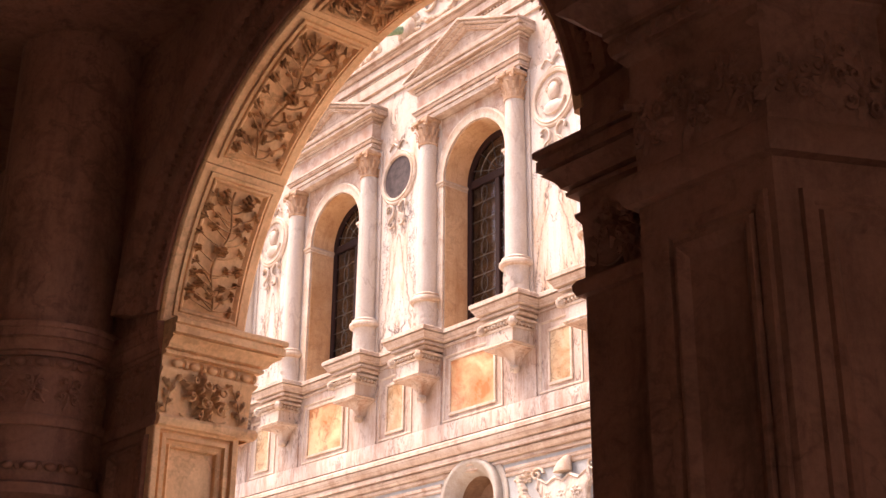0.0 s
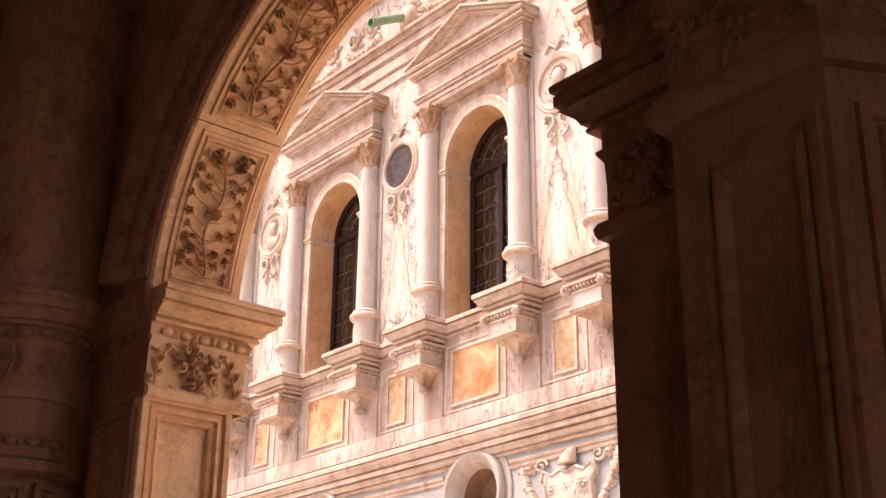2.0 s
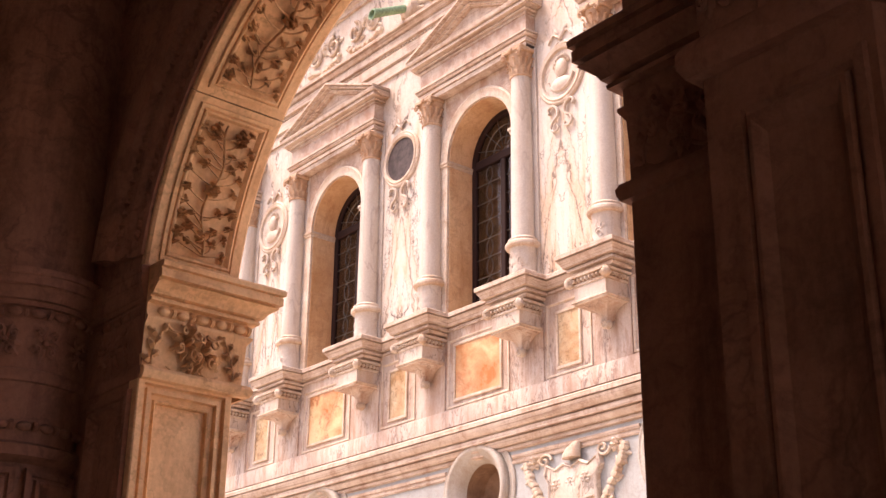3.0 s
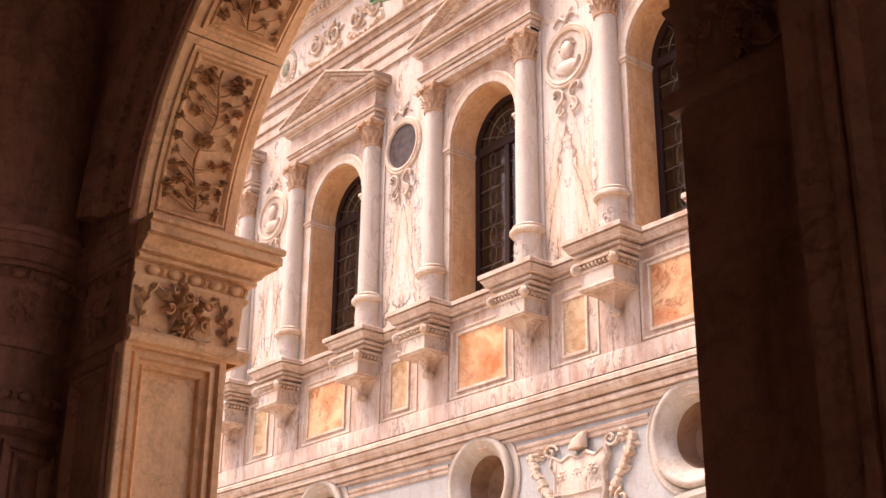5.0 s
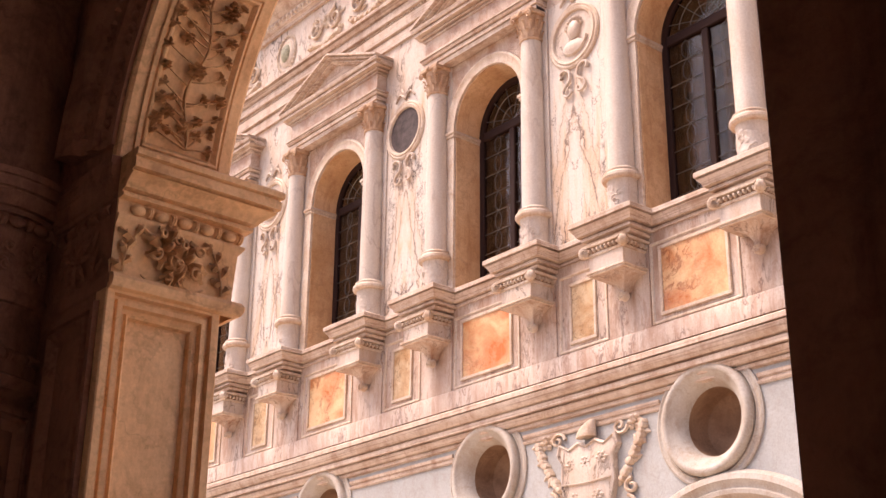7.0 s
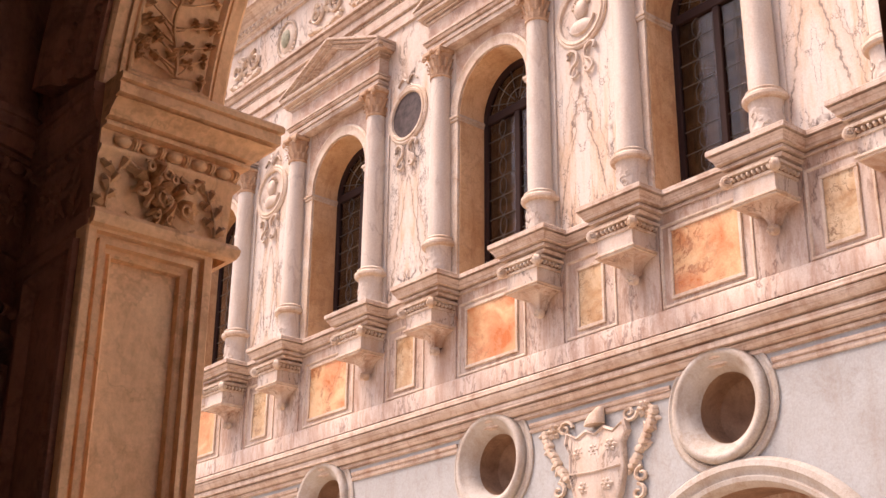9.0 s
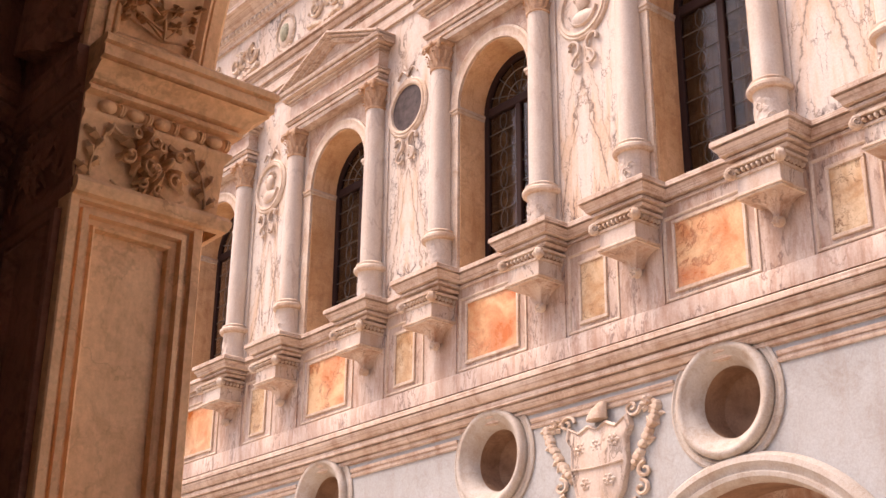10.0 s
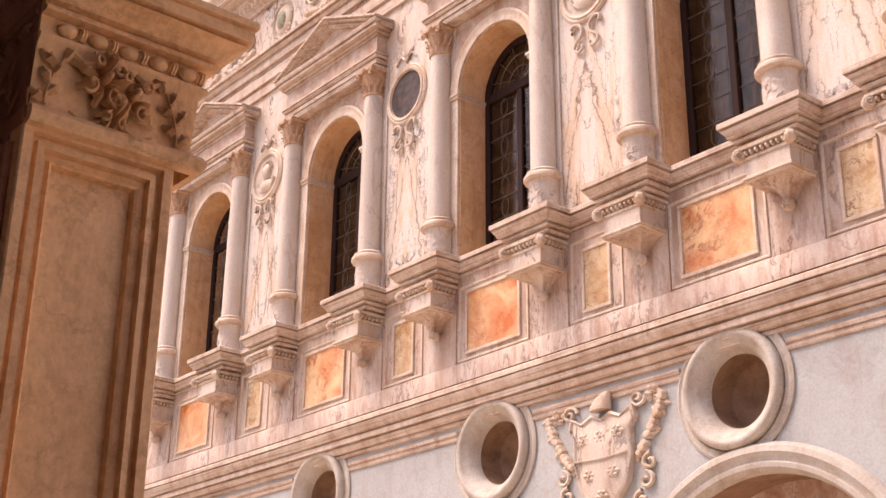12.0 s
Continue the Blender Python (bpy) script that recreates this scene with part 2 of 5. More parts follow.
def lathe(bm, x, y, profile, n=24, a0=0.0, a1=360.0):
    """A profile of (radius, z) turned about an upright axis."""
    closed = abs(a1 - a0) >= 359.9
    rows = []
    for i in range(n if closed else n + 1):
        a = radians(a0 + (a1 - a0) * i / n)
        rows.append([bm.verts.new((x + r * math.cos(a), y + r * math.sin(a), z)) for r, z in profile])
    for i in range(n):
        ra, rb = rows[i], rows[(i + 1) % len(rows)]
        for j in range(len(profile) - 1):
            bm.faces.new((ra[j], ra[j + 1], rb[j + 1], rb[j]))
    if closed:
        bm.faces.new([r[0] for r in rows])
        bm.faces.new([r[-1] for r in rows])
    return bm


# Carved relief. A face maps (u, v, h) to the world: u and v lie in the face, h stands off it.
def wall_face(x, y, z):
    return lambda u, v, h: (x + u, y - h, z + v)


def jamb_face(x, y, z):
    return lambda u, v, h: (x + h, y + u, z + v)


def tube(bm, face, points, r, sides=5, taper=0.6):
    rows = []
    for i, (u, v, h) in enumerate(points):
        a, b = points[max(i - 1, 0)], points[min(i + 1, len(points) - 1)]
        du, dv = b[0] - a[0], b[1] - a[1]
        d = math.hypot(du, dv) or 1
        rr = r * (1 - (1 - taper) * i / (len(points) - 1))
        rows.append([bm.verts.new(face(u - dv / d * rr * math.cos(t), v + du / d * rr * math.cos(t), h + rr * math.sin(t) * 1.4)) for t in (math.pi * 2 * k / sides for k in range(sides))])
    for ra, rb in zip(rows, rows[1:]):
        for j in range(sides):
            bm.faces.new((ra[j], ra[(j + 1) % sides], rb[(j + 1) % sides], rb[j]))
    bm.faces.new(rows[-1])


def leaf(bm, face, u, v, angle, length, width, height, lobes=3):
    """A cupped, lobed leaf with a ridge, standing off its ground."""
    c, s = math.cos(angle), math.sin(angle)
    at = lambda p, q, h: bm.verts.new(face(u + c * p - s * q, v + s * p + c * q, h))  # noqa: E731
    ridge, left, right = [], [], []
    n = 2 * lobes
    for i in range(n + 1):
        t = i / n
        w = width * 0.5 * math.sin(math.pi * (0.12 + 0.83 * t)) * (1.0 if i % 2 else 0.62)
        lift = height * (0.35 + 0.65 * math.sin(math.pi * min(t * 1.15, 1)))
        ridge.append(at(length * t, 0, lift))
        left.append(at(length * t + 0.1 * length * (i % 2), w, lift * 0.42))
        right.append(at(length * t + 0.1 * length * (i % 2), -w, lift * 0.42))
    for i in range(n):
        bm.faces.new((ridge[i], ridge[i + 1], left[i + 1], left[i]))
        bm.faces.new((ridge[i + 1], ridge[i], right[i], right[i + 1]))


def boss(bm, face, u, v, r, height, sides=8, squash=1.0, dip=0.0):
    rows = []
    for f, h in ((1.0, 0.0), (0.92, 0.5), (0.6, 0.9)):
        rows.append([bm.verts.new(face(u + r * f * math.cos(2 * math.pi * k / sides), v + squash * r * f * math.sin(2 * math.pi * k / sides), height * h - 0.002)) for k in range(sides)])
    top = bm.verts.new(face(u, v, height * (1 - dip)))
    for ra, rb in zip(rows, rows[1:]):
        for k in range(sides):
            bm.faces.new((ra[k], ra[(k + 1) % sides], rb[(k + 1) % sides], rb[k]))
    for k in range(sides):
        bm.faces.new((rows[-1][k], rows[-1][(k + 1) % sides], top))


def flower(bm, face, u, v, r, height, petals=6, turn=0.0):
    for k in range(petals):
        a = turn + 2 * math.pi * k / petals
        leaf(bm, face, u + 0.18 * r * math.cos(a), v + 0.18 * r * math.sin(a), a, 0.85 * r, 0.75 * r, height, 1)
    boss(bm, face, u, v, r * 0.3, height * 1.35, 7, dip=0.3)


def scroll(bm, face, u, v, r, turns, start, sense, thick, height, n=26):
    """A stem that winds into a spiral round (u, v)."""
    pts = []
    for i in range(n + 1):
        t = i / n
        a = start + sense * turns * 2 * math.pi * t
        rr = r * (1 - 0.82 * t)
        pts.append((u + rr * math.cos(a), v + rr * math.sin(a), height * (0.6 + 0.4 * t)))
    tube(bm, face, pts, thick, 5, 0.7)
    return pts


# ---- plan ----
GROUND = 0.4                     # paving of court and portico
WIN = 15.12                      # face of the window storey
DADO = 15.06                     # face of the panelled band under it
LOW = 15.10                      # face of the wall with the round openings
AXIS = 15.0                      # line of the column axes
BLOCK = 14.45                    # front of the cornice blocks under the columns
SILL = 9.03
CENTRES = (-24.95, -20.55, -16.26, -12.09, -8.0)
PAIRS = ((-26.2, -23.7), (-21.82, -19.29), (-17.45, -15.07), (-13.24, -10.93), (-9.15, -6.85))
GAPS = (-22.76, -18.37, -14.155, -10.04)
# EAST extends the facade out of view, to bounce sunlight onto the jamb.
WEST, EAST = -32.0, 9.0
NEAR, FAR = 3.875, 4.368           # the two faces of the arcade wall
ARCH_X, ARCH_Z, ARCH_R = -4.36, 4.185, 1.545
JAMB_L, JAMB_R = -5.872, -2.79

# ---- large structure ----
ground = part("ground", box((-60, -40, GROUND - 0.4), (40, 60, GROUND)), PAVING, None, smooth=False)
tagged(ground, "pale stone paving of the courtyard and portico", "paving", kind="structure")

# The facade: window storey, panelled band, lower storey.
holes = [arch_hole(x, 0.85, SILL, 11.95, 0.85) for x in CENTRES]
upper = part("wall_north", plate(rect(WEST, EAST, SILL - 0.2, 20.0), holes, WIN, WIN + 0.62), WHITE, None, smooth=False)
tagged(upper, "white veined marble facade wall with arched window openings", "facade wall", kind="structure")
band = part("wall_band", box((WEST, DADO, 7.05), (EAST, WIN + 0.6, SILL - 0.2)), STAINED, None, smooth=False)
tagged(band, "veined marble band with inlaid coloured panels", "wall band", kind="structure")
PORTALS = (-20.506, -16.221, -11.837, -7.748)
OCULI = (-20.583, -16.278, -12.042, -7.865)
holes = [[(x + p, z) for p, z in arc(0, 6.0, 0.53, 0, 360, 40)[:-1]] for x in OCULI]
holes += [[(x - 1.94, GROUND - 0.1), (x + 1.94, GROUND - 0.1)] + arc(x, 3.1, 1.94, 0, 180, 28) for x in PORTALS]
lower = part("wall_lower", plate(rect(WEST, EAST, GROUND - 0.2, 7.05), holes, LOW, LOW + 0.75), PALE, None, smooth=False)
tagged(lower, "pale marble lower wall with round openings and arches", "facade wall", kind="structure")
back_wall = part("wall_rear", box((WEST, 18.2, GROUND), (EAST, 18.6, 17.4)), ROOM, None, smooth=False)
tagged(back_wall, "dark plain wall of the rooms behind the facade", "wall", kind="structure")
roof = part("facade_roof", box((WEST, WIN - 0.1, 20.0), (EAST, 18.6, 20.2)), CREAM, None, smooth=False)
tagged(roof, "plain stone roof slab over the facade rooms", "roof", kind="structure")
w = part("wall_west", box((WEST - 0.4, 4.3, GROUND), (WEST, 18.6, 6.0)), PALE, None, smooth=False)
tagged(w, "plain pale wall closing the courtyard end", "wall", kind="structure")
w = part("wall_end", box((EAST, WIN + 0.02, GROUND), (EAST + 0.4, 18.6, 20.0)), PALE, None, smooth=False)
tagged(w, "unseen plain pale end wall of the extended facade", "wall", kind="structure")
floor_mid = part("floor_upper", box((WEST, WIN + 0.6, 8.6), (EAST, 18.2, 8.8)), ROOM, None, smooth=False)
tagged(floor_mid, "dark floor of the rooms behind the windows", "floor", kind="structure")

# The arcade wall between portico and court.
hole = [(JAMB_L - 0.12, GROUND - 0.1), (JAMB_R + 0.04, GROUND - 0.1)] + arc(ARCH_X, ARCH_Z, ARCH_R + 0.04, 5, 175, 44)
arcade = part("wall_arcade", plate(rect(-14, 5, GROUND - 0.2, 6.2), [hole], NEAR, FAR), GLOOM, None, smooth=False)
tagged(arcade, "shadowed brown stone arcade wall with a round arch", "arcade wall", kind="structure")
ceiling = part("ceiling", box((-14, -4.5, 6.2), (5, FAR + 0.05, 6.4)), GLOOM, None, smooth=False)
tagged(ceiling, "plaster ceiling of the portico, coloured as in shade", "ceiling", kind="structure")
# Unseen walls added to set the portico's light through south and east gaps.
for name, lo, hi in (("wall_south", (-7.4, -4.9, GROUND), (5, -4.5, 6.2)), ("wall_south_end", (-14, -4.9, GROUND), (-9.0, -4.5, 6.2)), ("wall_south_lintel", (-9.0, -4.9, 3.1), (-7.4, -4.5, 6.2)), ("wall_portico_west", (-14.4, -4.9, GROUND), (-14, FAR, 6.2)), ("wall_portico_east", (5, -4.5, 2.6), (5.3, FAR, 6.2))):
    w = part(name, box(lo, hi), PLASTER, None, smooth=False)
    tagged(w, "unseen plain plaster wall limiting light in the portico", "wall", kind="structure")


# Run of cornice that breaks forward under every column.
def broken_path(y_run, y_block, half, xs):
    pts = [(WEST, y_run)]
    for x in xs:
        pts += [(x - half, y_run), (x - half, y_block), (x + half, y_block), (x + half, y_run)]
    return pts + [(EAST, y_run)]


COLS = sorted(x for pair in PAIRS for x in pair)
bm = bmesh.new()
prof = [(-0.45, 8.62), (-0.24, 8.62), (-0.24, 8.66), (-0.275, 8.665), (-0.275, 8.682), (-0.2, 8.69), (-0.175, 8.73), (-0.21, 8.735), (-0.21, 8.752), (-0.13, 8.76), (-0.13, 8.80), (-0.165, 8.805), (-0.165, 8.822), (-0.08, 8.83), (-0.07, 8.87), (-0.02, 8.93), (-0.055, 8.935), (-0.055, 8.95), (0.0, 8.957), (0.0, 9.02), (-0.02, 9.035), (-0.45, 9.035)]
moulding(bm, broken_path(14.90, BLOCK, 0.6, COLS), prof)
cornice = part("trim_sill_cornice", bm, LEDGE, None)
tagged(cornice, "weathered cream sill cornice breaking forward under the columns", "cornice", kind="structure")

# String course under the band.
bm = bmesh.new()
prof = [(-0.02, 6.49), (0.005, 6.49), (0.005, 6.50), (0.05, 6.51), (0.06, 6.55), (0.03, 6.555), (0.03, 6.57), (0.09, 6.58), (0.13, 6.63), (0.14, 6.66), (0.10, 6.665), (0.10, 6.685), (0.18, 6.69), (0.18, 6.765), (0.14, 6.77), (0.14, 6.79), (0.20, 6.80), (0.25, 6.86), (0.265, 6.92), (0.225, 6.925), (0.225, 6.94), (0.275, 6.945), (0.275, 7.01), (0.25, 7.03), (0.02, 7.13), (-0.02, 7.13)]
moulding(bm, [(WEST, LOW), (EAST, LOW)], prof)
low = [(-0.02, 6.28), (0.02, 6.28), (0.035, 6.30), (0.035, 6.325), (0.012, 6.33), (0.012, 6.36), (0.03, 6.365), (0.045, 6.40), (0.045, 6.42), (-0.02, 6.425)]
edges = [WEST, *OCULI, EAST]
for a, b in zip(edges, edges[1:]):
    moulding(bm, [(a + (0.80 if a in OCULI else 0), LOW), (b - (0.80 if b in OCULI else 0), LOW)], low)
string = part("trim_string_course", bm, LEDGE, None)
tagged(string, "weathered cream moulded string course", "string course", kind="structure")
bm = bmesh.new()
moulding(bm, [(WEST, DADO), (EAST, DADO)], [(-0.1, 7.12), (0.05, 7.12), (0.05, 7.38), (0.02, 7.42), (-0.1, 7.42)])
plinth = part("trim_plinth", bm, STAINED, None)
tagged(plinth, "pale marble plinth course", "plinth", kind="structure")

# Great entablature above the windows.
bm = bmesh.new()
prof = [(-0.2, 14.3), (0.05, 14.3), (0.05, 14.5), (0.01, 14.505), (0.01, 14.53), (0.09, 14.54), (0.09, 14.74), (0.05, 14.745), (0.05, 14.82), (0.13, 14.83), (0.13, 14.98), (0.09, 14.985), (0.09, 15.01), (0.15, 15.02), (0.2, 15.08), (0.16, 15.085), (0.16, 15.1), (0.24, 15.11), (0.24, 15.17), (0.05, 15.2), (-0.2, 15.2)]
moulding(bm, [(WEST, WIN), (EAST, WIN)], prof)
arch_band = part("trim_architrave", bm, LEDGE, None)
tagged(arch_band, "cream stone architrave bands above the windows", "architrave", kind="structure")
bm = bmesh.new()
prof = [(-0.2, 16.35), (0.06, 16.35), (0.08, 16.42), (0.14, 16.46), (0.14, 16.62), (0.2, 16.66), (0.3, 16.8), (0.42, 16.84), (0.42, 16.95), (0.5, 17.05), (0.5, 17.15), (-0.2, 17.3)]
moulding(bm, [(WEST, WIN), (EAST, WIN)], prof)
crown = part("trim_crown_cornice", bm, LEDGE, None)
tagged(crown, "cream stone crowning cornice with egg moulding", "cornice", kind="structure")
bm = bmesh.new()
x = -27.0
while x < -14:
    boss(bm, wall_face(x, WIN - 0.14, 16.54), 0, 0, 0.055, 0.06, 6, 1.3)
    x += 0.15
part("egg_moulding", bm, CREAM, crown)
bm = bmesh.new()
x = -26.0
while x < -10:
    boss(bm, wall_face(x, WIN - 0.05, 14.783), 0, 0, 0.034, 0.05, 6)
    x += 0.085
part("egg_moulding", bm, CREAM, arch_band)


# ---- windows ----
def window(n, x):
    y = WIN + 0.58
    w = thing("window_%d" % n, "arched leaded window with a dark wooden frame", "window", "windows of the facade", "structure")
    bm = bmesh.new()
    prof = [(1.04, WIN), (1.04, WIN - 0.05), (1.0, WIN - 0.07), (0.96, WIN - 0.05), (0.92, WIN - 0.04), (0.88, WIN - 0.05), (0.845, WIN - 0.045), (0.845, WIN)]
    ring_moulding(bm, x, 11.95, prof, 0, 180, 36)
    part("archivolt", bm, CREAM, w)
    for s in (-1, 1):
        bm = bmesh.new()
        a, b = sorted((x + s * 0.845, x + s * 1.04))
        slab(bm, (a, WIN - 0.045, SILL), (b, WIN + 0.002, 11.93), 0.008)
        part("jamb_pilaster", bm, CREAM, w)
        bm = bmesh.new()
        a, b = sorted((x + s * 0.79, x + s * 1.07))
        slab(bm, (a, WIN - 0.09, 11.87), (b, WIN + 0.6, 11.93), 0.012)
        a, b = sorted((x + s * 0.81, x + s * 1.055))
        slab(bm, (a, WIN - 0.07, 11.82), (b, WIN + 0.6, 11.88), 0.012)
        part("impost", bm, CREAM, w)
    spandrel = [(x - 1.16, 11.95), (x - 1.045, 11.95)] + arc(x, 11.95, 1.045, 180, 0, 30)[1:] + [(x + 1.16, 11.95), (x + 1.16, 13.16), (x - 1.16, 13.16)]
    part("spandrel", plate(spandrel, [], WIN - 0.02, WIN + 0.004), MOTTLED, w, "red-brown mottled spandrel", smooth=False)
    # Lining of the deep reveal.
    bm = bmesh.new()
    ring_moulding(bm, x, 11.95, [(0.853, WIN + 0.01), (0.825, WIN + 0.01), (0.825, WIN + 0.6), (0.853, WIN + 0.6)], 0, 180, 30)
    for s in (-1, 1):
        a, b = sorted((x + s * 0.825, x + s * 0.853))
        slab(bm, (a, WIN + 0.01, SILL), (b, WIN + 0.6, 11.95))
    part("reveal", bm, REVEAL, w, "stone reveal, ochre as from bounced light")
    # Wooden frame, mullion, transom.
    bm = bmesh.new()
    ring_moulding(bm, x, 11.95, [(0.83, y - 0.05), (0.74, y - 0.05), (0.72, y - 0.02), (0.72, y + 0.03), (0.83, y + 0.03)], 0, 180, 30)
    for s in (-1, 1):
        a, b = sorted((x + s * 0.72, x + s * 0.83))
        slab(bm, (a, y - 0.05, SILL), (b, y + 0.03, 11.95), 0.012)
    slab(bm, (x - 0.72, y - 0.06, 11.86), (x + 0.72, y + 0.03, 12.02), 0.015)
    slab(bm, (x - 0.72, y - 0.05, SILL), (x + 0.72, y + 0.03, SILL + 0.1), 0.012)
    part("frame", bm, WOOD, w)
    part("mullion", box((x - 0.06, y - 0.06, SILL + 0.1), (x + 0.06, y + 0.03, 11.86), 0.015), WOOD, w)
    # Lead cames: stretched octagons between level bars, a fan in the head.
    bm = bmesh.new()
    face = wall_face(x, y - 0.012, 0)
    for s in (-1, 1):
        u0, u1 = sorted((s * 0.06, s * 0.72))
        step = 0.345
        for k in range(8):
            v = SILL + 0.1 + step * (k + 1)
            if v < 11.8:
                tube(bm, face, [(u0, v, 0), (u1, v, 0)], 0.009, 4, 1)
        for c in (0.5,):
            u = u0 + (u1 - u0) * c
            v = SILL + 0.1
            while v < 11.8:
                for q in (-1, 1):
                    tube(bm, face, [(u, v, 0), (u + q * 0.075, v + 0.10, 0), (u + q * 0.075, v + 0.245, 0), (u, min(v + step, 11.86), 0)], 0.0055, 4, 1)
                v += step
    for a in range(20, 180, 28):
        tube(bm, face, [(0.12 * math.cos(radians(a)), 12.03 + 0.1 * math.sin(radians(a)), 0), (0.72 * math.cos(radians(a)), 11.97 + 0.72 * math.sin(radians(a)), 0)], 0.008, 4, 1)
    for r in (0.28, 0.5):
        tube(bm, face, [(p, q, 0) for p, q in arc(0, 12.0, r, 8, 172, 14)], 0.008, 4, 1)
    part("came", bm, LEAD, w)
    pane = part("pane", plate([(x - 0.73, SILL + 0.05), (x + 0.73, SILL + 0.05)] + arc(x, 11.95, 0.73, 0, 180, 20), [], y - 0.004, y + 0.004), GLASS, w, smooth=False)
    pane.visible_shadow = False
    # Curtain cloth hanging a little behind the panes.
    for a, b in ((-0.7, -0.28), (0.12, 0.42)):
        bm = bmesh.new()
        rows = []
        for i in range(15):
            u = a + (b - a) * i / 14
            fold = y + 0.14 + 0.03 * math.sin(i * 1.9)
            rows.append([bm.verts.new((x + u, fold + 0.01 * k, SILL + 0.05 + (11.9 - SILL) * k / 4)) for k in range(5)])
        for ra, rb in zip(rows, rows[1:]):
            for k in range(4):
                bm.faces.new((ra[k], ra[k + 1], rb[k + 1], rb[k]))
        bmesh.ops.solidify(bm, geom=bm.faces[:], thickness=0.004)
        part("curtain", bm, ROOM, w, "brown cloth curtain")
    return w


for n, x in enumerate(CENTRES):
    window(n + 1, x)


# ---- columns ----
def column(x):
    c = thing("column", "engaged white marble column on a carved pedestal drum", "column", "columns of the facade", at=(x, AXIS, SILL))
    p = [(0.255, 0.005), (0.255, 0.05), (0.235, 0.07), (0.225, 0.1), (0.225, 0.58), (0.235, 0.6)]
    part("pedestal", lathe(bmesh.new(), 0, 0, p, 28), SHAFT, c, "carved pedestal drum")
    bm = bmesh.new()
    face = lambda u, v, h: ((0.225 + h) * math.sin(u / 0.225), -(0.225 + h) * math.cos(u / 0.225), v)  # noqa: E731
    rnd = random.Random(int(-x * 10))
    for i in range(60):
        leaf(bm, face, rnd.uniform(-0.6, 0.6), rnd.uniform(0.13, 0.52), rnd.uniform(0, 6.3), rnd.uniform(0.06, 0.12), 0.055, 0.011, 1)
    for i in range(8):
        scroll(bm, face, rnd.uniform(-0.45, 0.45), rnd.uniform(0.2, 0.48), 0.07, 1.1, rnd.uniform(0, 6), 1, 0.006, 0.008, 10)
    part("carving", bm, SHAFT, c)
    p = [(0.225, 0.6), (0.285, 0.61), (0.305, 0.64), (0.3, 0.68), (0.27, 0.7), (0.255, 0.72), (0.26, 0.75), (0.235, 0.77), (0.2, 0.79)]
    part("base_ring", lathe(bmesh.new(), 0, 0, p, 28), CREAM, c)
    p = [(0.197, 0.78), (0.195, 1.4), (0.188, 2.4), (0.172, 3.64)]
    part("shaft", lathe(bmesh.new(), 0, 0, p, 28), SHAFT, c)
    cap = part("capital", lathe(bmesh.new(), 0, 0, [(0.172, 3.63), (0.195, 3.64), (0.2, 3.67), (0.175, 3.69), (0.178, 3.85), (0.2, 3.98), (0.215, 4.04), (0.215, 4.06)], 24), LEAFY, c, "leafy Corinthian capital")
    bm = slab(bmesh.new(), (-0.245, -0.245, 4.06), (0.245, 0.2, 4.145), 0.02)
    face = lambda u, v, h: ((0.176 + h + 0.14 * max(v - 3.8, 0)) * math.sin(u), -(0.176 + h + 0.14 * max(v - 3.8, 0)) * math.cos(u), v)  # noqa: E731
    for row, (v, L) in enumerate(((3.69, 0.15), (3.80, 0.19))):
        for k in range(9):
            a = (k - 4 + 0.5 * row) * 0.5
            rows = []
            for t in range(5):
                h = 0.01 + 0.06 * (t / 4) ** 2
                w = 0.2 * (1 - 0.5 * (t / 4))
                rows.append([bm.verts.new(face(a + s * w, v + L * t / 4 - (0.05 if t == 4 else 0), h + (0.012 if s == 0 else 0))) for s in (-1, 0, 1)])
            for ra, rb in zip(rows, rows[1:]):
                for j in range(2):
                    bm.faces.new((ra[j], ra[j + 1], rb[j + 1], rb[j]))
    for s in (-1, 1):
        scroll(bm, wall_face(s * 0.18, -0.215, 4.02), 0, 0, 0.055, 1.5, math.pi / 2, -s, 0.018, 0.03, 16)
    boss(bm, wall_face(0, -0.245, 4.1), 0, 0, 0.05, 0.03)
    part("acanthus", bm, LEAFY, cap)
    return c


for x in COLS:
    column(x)


